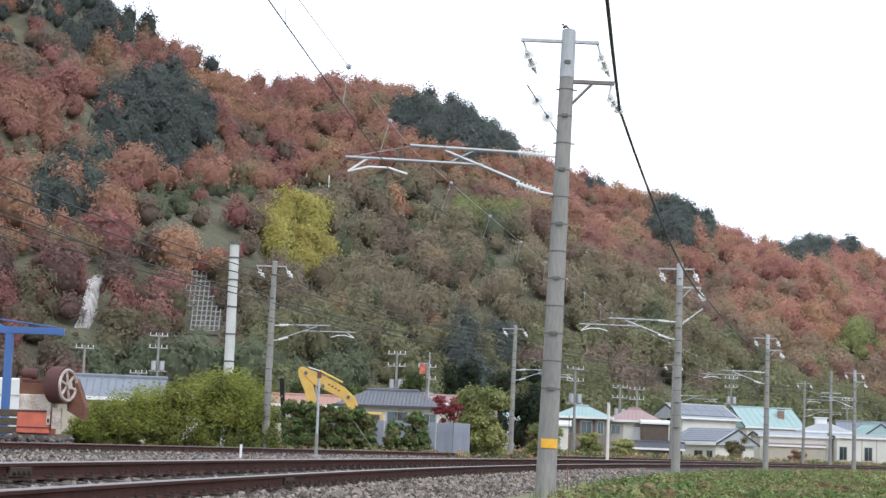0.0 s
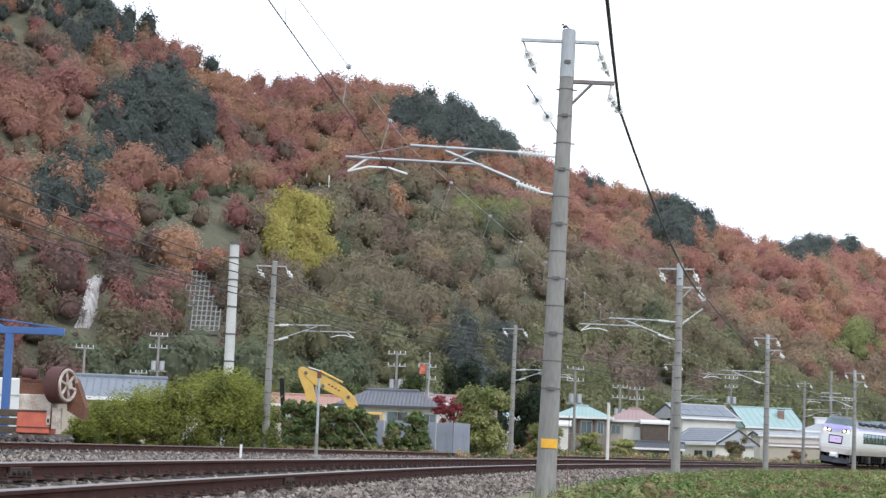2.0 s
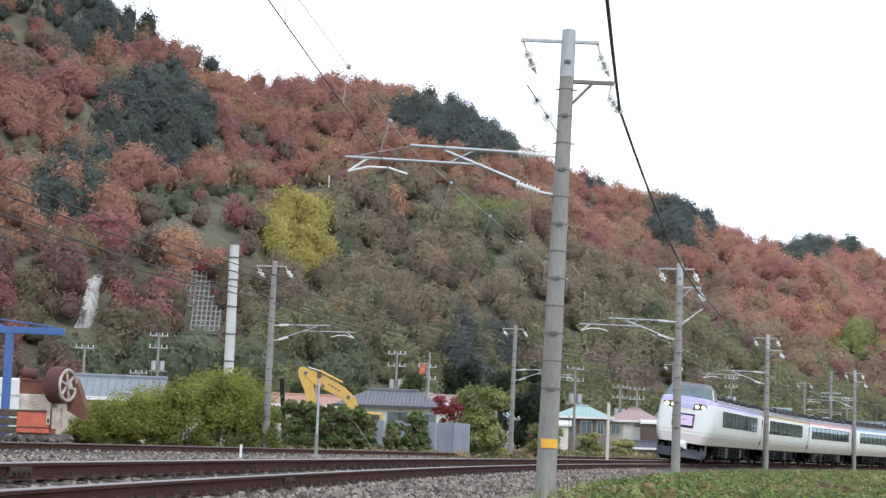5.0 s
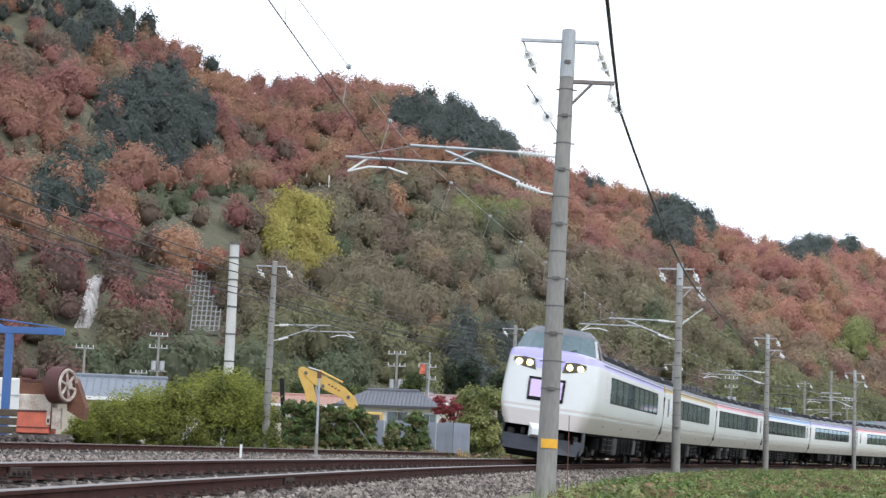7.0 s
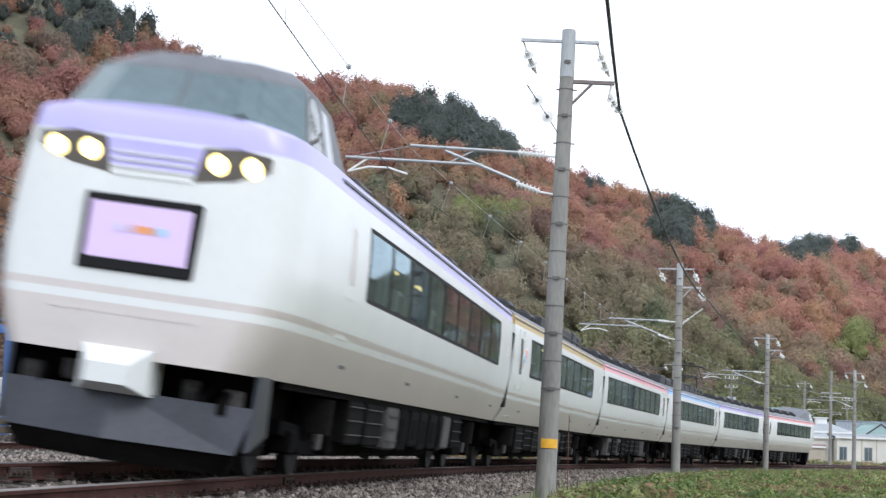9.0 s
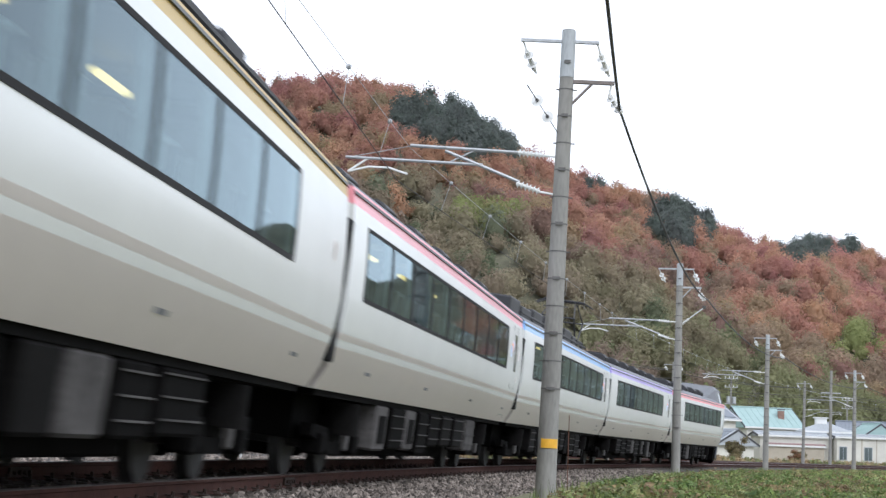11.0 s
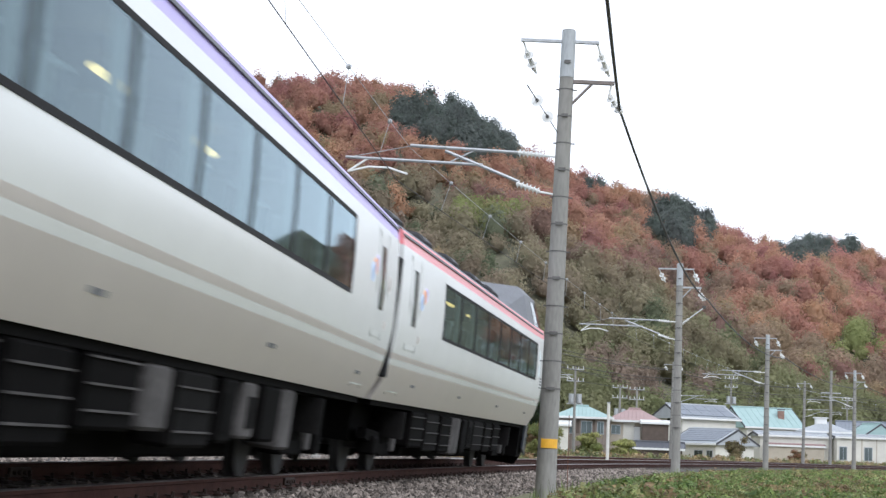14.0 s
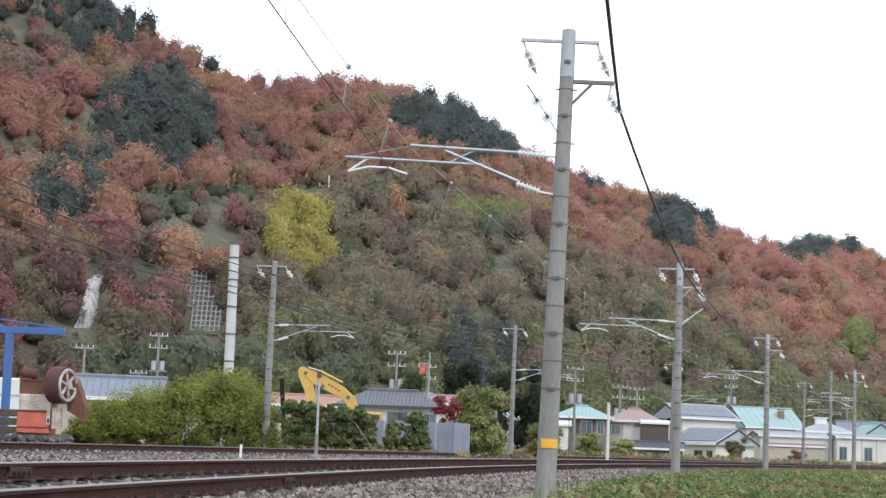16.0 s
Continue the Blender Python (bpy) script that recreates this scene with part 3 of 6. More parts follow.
def mast(name, y, off, side, lean, label, feeder=True, height=8.35, yellow=False, base=-0.6):
    """A concrete mast; side -1: its arms reach to the left of the line. The x axis of the thing points away from its track."""
    s = s_of_y(y)
    # the mast's own distance is taken across the line
    p = on_line(s, off, 0, 0)
    m = Matrix.Translation((p.x, p.y, base)) @ Matrix.Rotation(-heading(s) * 0.5, 4, "Z") @ Matrix.Rotation(radians(lean), 4, "Y")
    th = thing(name, m, label, "railway mast", "overhead line masts")
    bm = B()
    h = height
    rod(bm, (0, 0, -0.3), (0, 0, h), 0.185, 0.118, n=20)
    part("shaft", bm, M["concrete"], th, smooth=True)
    bm = B()
    rod(bm, (0, 0, h), (0, 0, h + 0.02), 0.122, 0.10, n=16)
    part("cap", bm, M["steel"], th)
    if feeder:
        part("top_sleeve", rod(B(), (0, 0, h - 0.85), (0, 0, h - 0.005), 0.131, 0.122, n=20), M["pale_sleeve"], th, "pale grey weathered top section", smooth=True)
    nb = 13
    for i in range(nb):
        z = 2.0 + i * (h - 2.6) / (nb - 1)
        rr = 0.185 - 0.067 * z / h
        bm = rod(B(), (0, 0, z), (0, 0, z + 0.024), rr + 0.004, n=16)
        d = -side * (1 if i % 2 else -1)
        if i % 2 == 0:
            box(bm, -rr * 0.45, rr * 0.45, -rr - 0.035, -rr, z - 0.012, z + 0.04)
        else:
            box(bm, rr, rr + 0.07, -0.016, 0.016, z, z + 0.018)
            box(bm, -rr - 0.05, -rr, -0.016, 0.02, z, z + 0.02)
        part("band", bm, M["dark_steel"], th)
    if yellow:
        bm = B()
        arc = [radians(-128 + 100 * k / 8) for k in range(9)]
        prism(bm, [(0.19 * math.cos(a), 0.19 * math.sin(a)) for a in arc] + [(0.17 * math.cos(a), 0.17 * math.sin(a)) for a in arc[::-1]], 0.98, 1.14)
        bm.transform(Matrix(((1, 0, 0, 0), (0, 0, 1, 0), (0, 1, 0, 0), (0, 0, 0, 1))))
        bmesh.ops.reverse_faces(bm, faces=bm.faces[:])
        part("yellow_band", bm, M["yellow_band"], th, "yellow marker plate wrapped round the front")
    # top arm with two insulator strings
    z = h - 0.2
    bm = box(B(), -0.85, 0.55, -0.03, 0.03, z - 0.03, z + 0.03, bevel=0.006)
    part("cross_arm", bm, M["steel"], th)
    for x in (-0.8, 0.52):
        bm = B()
        rod(bm, (x, 0, z - 0.03), (x + 0.06, 0.1, z - 0.18), 0.018, n=6)
        insulator(bm, (x + 0.06, 0.12, z - 0.18), (x + 0.2, 0.5, z - 0.42), 0.10, 2)
        rod(bm, (x + 0.2, 0.5, z - 0.42), (x + 0.24, 0.55, z - 0.48), 0.025, n=6)
        part("insulator_string", bm, M["porcelain"], th, "white porcelain insulators")
    if feeder:
        z = h - 0.92
        bm = box(B(), -0.1, 0.85, -0.035, 0.035, z - 0.035, z + 0.035, bevel=0.006)
        rod(bm, (0.02, 0, z - 0.5), (0.45, 0, z - 0.03), 0.025, n=6)
        part("feeder_arm", bm, M["steel"] if not yellow else M["rail_top_dull"], th, "rusty feeder bracket")
        bm = B()
        rod(bm, (0.8, 0, z - 0.03), (0.76, 0.05, z - 0.25), 0.02, n=6)
        insulator(bm, (0.78, 0.05, z - 0.22), (1.0, 0.35, z - 0.45), 0.10, 3)
        part("insulator_string", bm, M["porcelain"], th, "white porcelain insulators")
    # cantilever towards the track
    k = side * 1.045
    z = 5.75 - base - 0.77
    top = [(0.14 * k, 0, z + 0.55), (2.6 * k, 0, z + 0.62)]
    bm = rod(B(), (0.75 * k, 0, z + 0.58), top[1], 0.03, n=8)
    part("top_tube", bm, M["steel"], th)
    bm = rod(B(), (0.72 * k, 0, z + 0.06), (2.0 * k, 0, z + 0.55), 0.03, n=8)
    part("brace_tube", bm, M["steel"], th)
    bm = rod(B(), (1.35 * k, 0, z + 0.33), (3.7 * k, 0, z + 0.36), 0.027, n=8)
    rod(bm, (1.5 * k, 0, z + 0.58), (1.9 * k, 0, z + 0.36), 0.015, n=6)
    rod(bm, (3.55 * k, 0, z + 0.38), (2.55 * k, 0, z + 0.62), 0.008, n=5)
    part("steady_tube", bm, M["steel"], th)
    bm = B()
    pts = [(3.65 * k, 0, z + 0.10), (3.3 * k, 0, z + 0.20), (2.95 * k, 0, z + 0.20), (2.62 * k, 0, z + 0.10)]
    rod(bm, (3.3 * k, 0, z + 0.36), (3.65 * k, 0, z + 0.10), 0.02, n=6)
    for a, b in zip(pts, pts[1:]):
        rod(bm, a, b, 0.02, n=6)
    part("registration_arm", bm, M["porcelain"], th, "pale curved registration arm")
    for zz, dz in ((0.55, 0.03), (-0.1, 0.13)):
        bm = B()
        rod(bm, (0.12 * k, 0, z + zz - dz * 0.3), (0.4 * k, 0, z + zz), 0.022, n=6)
        insulator(bm, (0.36 * k, 0, z + zz), (0.76 * k, 0, z + zz + dz), 0.075, 6)
        part("insulator", bm, M["porcelain"], th, "white ribbed insulator")
    return th


def strand(name, label, pts, r, sag, mat, category="wire", n=12, tails=True):
    """A wire hung from point to point."""
    cu = bpy.data.curves.new(name, "CURVE")
    cu.dimensions, cu.bevel_depth, cu.bevel_resolution = "3D", r, 2
    sp = cu.splines.new("POLY")
    out = []
    for a, b in zip(pts, pts[1:]):
        a, b = Vector(a), Vector(b)
        for i in range(n):
            t = i / n
            p = a.lerp(b, t)
            p.z -= sag * 4 * t * (1 - t)
            out.append(p)
    out.append(Vector(pts[-1]))
    sp.points.add(len(out) - 1)
    for q, p in zip(sp.points, out):
        q.co = (*p, 1)
    cu.materials.append(mat)
    return tagged(new(name, cu), label, category)


def main_wires():
    ss = [s_of_y(y) for y in [-8, *POLES, 233, 273]]
    def over(off, z, i):
        p = on_line(ss[i], off, 0, 0)
        return (p.x, p.y, z)
    n = len(ss)
    con = [over((0.65 if i == 0 else 0.25 + (-0.17 if i % 2 else 0.17)), 5.05, i) for i in range(n)]
    mes = [over(0.0 if i == 0 else 0.3, 5.64, i) for i in range(n)]
    strand("contact_wire", "dark copper contact wire above the track", con, 0.0075, 0.03, M["wire"])
    strand("messenger_wire", "thin steel messenger wire above the track", mes, 0.005, 0.12, M["steel"])
    for i in range(n - 1):
        for t in (0.1, 0.22, 0.34, 0.46, 0.58, 0.70, 0.82, 0.93):
            a, b = Vector(mes[i]).lerp(Vector(mes[i + 1]), t), Vector(con[i]).lerp(Vector(con[i + 1]), t)
            a.z -= 0.12 * 4 * t * (1 - t)
            b.z -= 0.03 * 4 * t * (1 - t)
            if a.y > 300 or a.y < 14:
                continue
            bm = rod(B(), a, b, 0.005, n=5)
            bmesh.ops.create_icosphere(bm, subdivisions=1, radius=0.045, matrix=Matrix.Translation(a))
            tagged(part("dropper", bm, M["steel"]), "thin dropper clipped between overhead wires", "dropper", "overhead droppers")
    fe = []
    for i, y in enumerate([-8, *POLES, 233]):
        p = on_line(s_of_y(y), [2.2, *POLE_OFF, 1.8][i] + 1.15, 0, 0)
        fe.append((p.x, p.y + 0.4, 6.45))
    strand("feeder_cable", "thick dark feeder cable hung on mast brackets", fe, 0.026, 0.62, M["feeder"], "cable")


def far_wires():
    for off, z, sag, r in ((-15.8, 7.75, 0.35, 0.026), (-14.45, 7.75, 0.35, 0.02), (-12.2, 6.1, 0.45, 0.013), (-12.1, 5.2, 0.05, 0.013), (-15.3, 7.0, 0.4, 0.022), (-15.6, 6.8, 0.45, 0.02)):
        pts = []
        for i, y in enumerate([0, *POLES_FAR, 236]):
            p = on_line(s_of_y(y), off + [0, 0, -1.8, -0.4, 0.5, 3.5, 3.5][i], 0, 0)
            pts.append((p.x, p.y, z))
        strand("overhead_wire", "dark overhead wire of the far track", pts, r, sag, M["wire"])


# ---- the train ----
HALF = 10.0  # half the body length
# body side from the sill to the roof ridge: (half-width, height, colour zone of the strip above it)
SIDE = [(1.24, 1.05, 1), (1.36, 1.30, 1), (1.415, 1.53, 0), (1.43, 1.61, 1), (1.444, 1.685, 0), (1.468, 2.0, 0), (1.463, 2.11, 0), (1.45, 2.45, 0), (1.432, 2.68, 0), (1.408, 2.92, 0), (1.385, 3.09, 2), (1.345, 3.28, 3), (1.27, 3.34, 3), (1.05, 3.45, 3), (0.6, 3.54, 3), (0.0, 3.57, 3)]


def wide(z):
    return float(np.interp(z, [p[1] for p in SIDE[:12]], [p[0] for p in SIDE[:12]]))


def ring(scale=1.0, top=1.0, lift=0.0):
    right = [(p[0] * scale, (p[1] if p[1] < 3.3 else 3.3 + (p[1] - 3.3) * top) + max(0, p[1] - 2.9) * lift) for p in SIDE]
    return right + [(-a, b) for a, b in right[-2::-1]]


ZONES = [p[2] for p in SIDE[:-1]] + [p[2] for p in SIDE[:-1]][::-1] + [4]


def loft(stations, nose_x=0.0, hole=(0, 0)):
    """stations: (x, ring, x shift by height); hole: the stretch of open window band."""
    bm = B()
    rows = [[bm.verts.new((x + lean * (p[1] - 1.05), p[0], p[1])) for p in rg] for x, rg, lean in stations]
    n = len(rows[0])
    for a, b in zip(rows, rows[1:]):
        for i in range(n):
            j = (i + 1) % n
            q = (a[i], a[j], b[j], b[i])
            if hole[0] < sum(v.co.x for v in q) / 4 < hole[1] and min(v.co.z for v in q) > 2.1 and max(v.co.z for v in q) < 2.95:
                continue
            f = bm.faces.new(q)
            f.material_index = 2 if nose_x and min(abs(v.co.x) for v in f.verts) > nose_x and min(v.co.z for v in f.verts) > 3.02 else ZONES[i]
    for r, flip in ((rows[0], False), (rows[-1], True)):
        half = len(SIDE) - 1
        for i in range(half):
            q = [r[i], r[i + 1], r[n - 2 - i], r[n - 1 - i]] if i < half - 1 else [r[i], r[i + 1], r[i + 2]]
            f = bm.faces.new(q if not flip else q[::-1])
            z = ZONES[i]
            f.material_index = (z if z < 2 and r[i].co.z < 3.0 else 2) if abs(r[i].co.x) > 10.5 else (z if z < 3 else 3)
    bmesh.ops.recalc_face_normals(bm, faces=bm.faces[:])
    return bm


def bogie(car, x):
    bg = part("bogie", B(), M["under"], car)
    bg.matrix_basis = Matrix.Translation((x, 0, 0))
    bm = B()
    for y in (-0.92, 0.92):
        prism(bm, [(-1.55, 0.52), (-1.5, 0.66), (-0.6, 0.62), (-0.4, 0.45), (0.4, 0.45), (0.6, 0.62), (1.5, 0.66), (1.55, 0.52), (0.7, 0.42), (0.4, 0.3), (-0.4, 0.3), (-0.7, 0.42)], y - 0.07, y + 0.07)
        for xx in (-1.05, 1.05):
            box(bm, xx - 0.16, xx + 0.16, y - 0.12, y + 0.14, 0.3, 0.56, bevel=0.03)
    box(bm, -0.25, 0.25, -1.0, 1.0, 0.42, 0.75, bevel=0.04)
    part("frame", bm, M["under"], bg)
    # motor boxes added to fill the open bogie with dark bulk
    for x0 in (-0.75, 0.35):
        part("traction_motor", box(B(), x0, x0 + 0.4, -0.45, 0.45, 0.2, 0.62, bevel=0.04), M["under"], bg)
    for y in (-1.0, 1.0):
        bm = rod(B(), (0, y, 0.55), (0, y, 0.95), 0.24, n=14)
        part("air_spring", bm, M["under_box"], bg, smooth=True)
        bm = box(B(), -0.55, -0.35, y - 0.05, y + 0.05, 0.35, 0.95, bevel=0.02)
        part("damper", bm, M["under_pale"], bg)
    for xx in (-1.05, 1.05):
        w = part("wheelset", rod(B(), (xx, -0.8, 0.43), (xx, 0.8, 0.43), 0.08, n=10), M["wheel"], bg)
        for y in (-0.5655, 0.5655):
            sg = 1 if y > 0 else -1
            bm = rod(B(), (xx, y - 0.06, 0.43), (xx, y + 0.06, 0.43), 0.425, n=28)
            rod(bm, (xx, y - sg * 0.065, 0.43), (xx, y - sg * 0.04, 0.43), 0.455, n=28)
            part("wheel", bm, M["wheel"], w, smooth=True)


def pane_on(x0, x1, z0, z1, side, proud, slant=0.0):
    """A thin plate lying on the body side."""
    bm = B()
    zs = np.linspace(z0, z1, 4)
    rows = []
    for z in zs:
        w = wide(z)
        rows.append([bm.verts.new((x, side * (w + d), z)) for x, d in ((x0, -0.03), (x0 + 0.01, proud), (x1 - 0.01, proud), (x1, -0.03))])
    for a, b in zip(rows, rows[1:]):
        for i in range(3):
            bm.faces.new((a[i], a[i + 1], b[i + 1], b[i]))
    bm.faces.new(rows[0])
    bm.faces.new(rows[-1][::-1])
    bmesh.ops.recalc_face_normals(bm, faces=bm.faces[:])
    return bm


def disc_on(car, x, z, side, r, mat, name, label):
    w = wide(z)
    bm = rod(B(), (x, side * (w - 0.02), z), (x, side * (w + 0.004), z), r, n=20)
    part(name, bm, mat, car, label)


def windows(car, x0, x1, panes, side):
    for z0, z1 in ((2.095, 2.14), (2.89, 2.935)):
        part("window_rail", pane_on(x0, x1, z0, z1, side, 0.008), M["black"], car, "black window rail")
    step = (x1 - x0) / panes
    for i in range(panes + 1):
        a = x0 + i * step
        part("window_pillar", pane_on(max(x0, a - 0.06), min(x1, a + 0.06), 2.1, 2.93, side, 0.01), M["black"], car, "black window pillar")
        if i < panes:
            part("window_pane", pane_on(a + 0.05, a + step - 0.05, 2.12, 2.91, side, 0.004), M["train_glass"], car, "tinted window pane")
        for e in (-1, 1):
            b = a + e * 0.2
            if x0 < b < x1:
                part("curtain", pane_on(b - 0.11, b + 0.11, 2.12, 2.9, side, -0.07), M["curtain"], car, "pale gathered curtain")


def saloon(car, x0, x1):
    """Floor, seats and ceiling lamps seen through the windows."""
    part("saloon_floor", box(B(), x0 - 0.3, x1 + 0.3, -1.2, 1.2, 1.12, 1.2), M["saloon_floor"], car)
    for x, sd in ((x0 - 0.35, -1), (x1 + 0.3, 1)):
        part("saloon_wall", box(B(), x, x + 0.05, -1.3, 1.3, 1.2, 3.2), M["curtain"], car)
    bm = box(B(), -0.1, 0.04, -0.5, 0.5, 1.6, 2.5, bevel=0.04)
    box(bm, -0.08, 0.5, -0.5, 0.5, 1.5, 1.68, bevel=0.04)
    box(bm, 0.0, 0.4, -0.35, 0.35, 1.2, 1.5)
    for f in box(bm, -0.13, 0.06, -0.42, 0.42, 2.22, 2.53, bevel=0.03).faces:
        f.material_index = 1 if f.calc_center_median().z > 2.2 else 0
    seat = mesh_of("seat", bm, [M["seat"], M["eave"]])
    n = int((x1 - x0) / 1.16)
    for i in range(n):
        for y in (-0.78, 0.78):
            ob = new("seat", seat)
            ob.parent, ob.matrix_basis = car, Matrix.Translation((x0 + 0.5 + i * 1.16, y, 0))
    for i in range(int((x1 - x0) / 3.4)):
        part("ceiling_lamp", box(B(), x0 + 1.0 + i * 3.4, x0 + 2.0 + i * 3.4, -0.04, 0.04, 3.22, 3.26), M["saloon_glow"], car, "lit warm ceiling lamp")


def side_door(car, x, side):
    part("passenger_door", pane_on(x - 0.4, x + 0.4, 1.18, 3.0, side, 0.005), [M["white_paint"]], car, "white folding passenger door")
    part("door_window", pane_on(x - 0.17, x + 0.17, 2.1, 2.85, side, 0.009), M["glass"], car)
    for e in (-0.42, 0.40):
        part("door_seal", pane_on(x + e, x + e + 0.025, 1.15, 3.03, side, 0.007), M["under_box"], car)
    part("door_handle", pane_on(x - 0.60, x - 0.52, 1.9, 2.0, side, 0.012), M["beige"], car)


def underfloor(car, rng, cab=False):
    x = -5.3
    while x < 5.2:
        w = rng.uniform(0.5, 1.5)
        zb = rng.uniform(0.33, 0.5)
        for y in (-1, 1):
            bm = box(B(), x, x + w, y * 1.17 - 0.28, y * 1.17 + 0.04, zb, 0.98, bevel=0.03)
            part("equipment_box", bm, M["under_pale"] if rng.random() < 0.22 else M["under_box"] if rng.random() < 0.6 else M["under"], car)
        if w > 0.95:
            for y in (-1.22, 1.22):
                for k in range(3):
                    part("box_rib", box(B(), x + 0.05, x + w - 0.05, y - 0.012, y + 0.012, zb + 0.12 + k * 0.17, zb + 0.135 + k * 0.17), M["under_pale"], car)
        elif rng.random() < 0.5:
            bm = box(B(), x + w * 0.2, x + w * 0.75, 1.21, 1.222, zb + 0.1, 0.85)
            part("box_lid", bm, M["under"], car)
        x += w + rng.uniform(0.12, 0.4)
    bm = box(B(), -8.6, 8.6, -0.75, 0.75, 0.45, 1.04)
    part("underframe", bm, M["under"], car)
    # black box added so the gap under the floor reads dark
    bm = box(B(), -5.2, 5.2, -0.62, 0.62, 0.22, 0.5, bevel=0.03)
    part("gap_filler", bm, M["under"], car)
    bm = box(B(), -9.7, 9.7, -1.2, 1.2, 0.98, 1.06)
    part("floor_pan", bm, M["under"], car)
    for xx in (-4, 0.5, 4.2):
        bm = rod(B(), (xx - 0.6, 0.5, 0.55), (xx + 0.6, 0.5, 0.55), 0.2, n=12)
        part("air_tank", bm, M["under_box"], car, smooth=True)


def roof_units(car, xs, long=False):
    for x in xs:
        bm = B()
        prism(bm, [(-0.8, 3.4), (-0.8, 3.66), (-0.68, 3.76), (0.68, 3.76), (0.8, 3.66), (0.8, 3.4)], x - 0.42, x + 0.42, "x")
        bmesh.ops.bevel(bm, geom=bm.edges[:], offset=0.03, segments=1, affect="EDGES")
        u = part("air_conditioner", bm, M["roof_dark"], car, "dark rooftop air conditioner")
        for y in (-0.806, 0.806):
            bm = box(B(), x - 0.34, x + 0.34, y - 0.012, y + 0.012, 3.5, 3.64)
            part("grille", bm, M["black"], u)
        for k in (-0.45, 0.45):
            bm = rod(B(), (x, k * 0.75, 3.75), (x, k * 0.75, 3.79), 0.28, n=18)
            part("fan_cover", bm, M["roof_dark"], u)


def pantograph(car, x):
    p = part("pantograph", B(), M["roof_dark"], car, "dark steel pantograph")
    bm = B()
    for y in (-0.6, 0.6):
        rod(bm, (x - 0.9, y, 3.78), (x + 0.9, y, 3.78), 0.035, n=6)
        for k in (-0.8, 0.8):
            rod(bm, (x + k, y, 3.5), (x + k, y, 3.78), 0.06, n=8)
    for k in (-0.9, 0.9):
        rod(bm, (x + k, -0.6, 3.78), (x + k, 0.6, 3.78), 0.035, n=6)
    part("base_frame", bm, M["roof_dark"], p)
    for y in (-0.5, 0.5):
        for d in (-1, 1):
            part("lower_arm", rod(B(), (x + d * 0.3, y, 3.8), (x + d * 1.25, y, 4.4), 0.026, n=6), M["roof_dark"], p)
            part("upper_arm", rod(B(), (x + d * 1.25, y, 4.4), (x + d * 0.2, y * 0.7, 4.95), 0.02, n=6), M["roof_dark"], p)
    for d in (-1, 1):
        part("knee_bar", rod(B(), (x + d * 1.25, -0.5, 4.4), (x + d * 1.25, 0.5, 4.4), 0.022, n=6), M["roof_dark"], p)
    for d in (-0.2, 0.2):
        bm = rod(B(), (x + d, -0.6, 4.97), (x + d, 0.6, 4.97), 0.03, n=8)
        rod(bm, (x + d, 0.6, 4.97), (x + d, 0.88, 4.84), 0.02, n=6)
        rod(bm, (x + d, -0.6, 4.97), (x + d, -0.88, 4.84), 0.02, n=6)
        part("contact_strip", bm, M["roof_dark"], p)


def roof_gear(car, rng, x0, x1):
    """Low roof boxes and pipes on the powered cars."""
    x = x0
    while x < x1:
        w = rng.uniform(0.9, 2.2)
        h = rng.uniform(0.26, 0.42)
        bm = box(B(), x, x + w, -0.8, 0.8, 3.40, 3.47 + h, bevel=0.04)
        part("roof_box", bm, M["roof_dark"], car)
        x += w + rng.uniform(0.15, 0.5)
    bm = B()
    for y in (-1.08, 1.08):
        rod(bm, (x0, y, 3.52), (x1, y, 3.52), 0.03, n=6)
    part("roof_conduit", bm, M["roof_dark"], car)


def gangway(car, x):
    bm = box(B(), x - 0.26, x + 0.26, -0.55, 0.55, 1.05, 3.15, bevel=0.05)
    part("gangway_bellows", bm, M["black"], car, "black gangway bellows")
    for y in (-1.39, 1.39):
        bm = box(B(), x - 0.1, x + 0.1, y - 0.05, y + 0.05, 1.35, 2.9, bevel=0.02)
        part("gap_guard", bm, M["black"], car, "dark rubber gap guard")
    bm = box(B(), x - 0.3, x + 0.3, -0.15, 0.15, 0.75, 1.0, bevel=0.03)
    part("coupler", bm, M["under"], car)


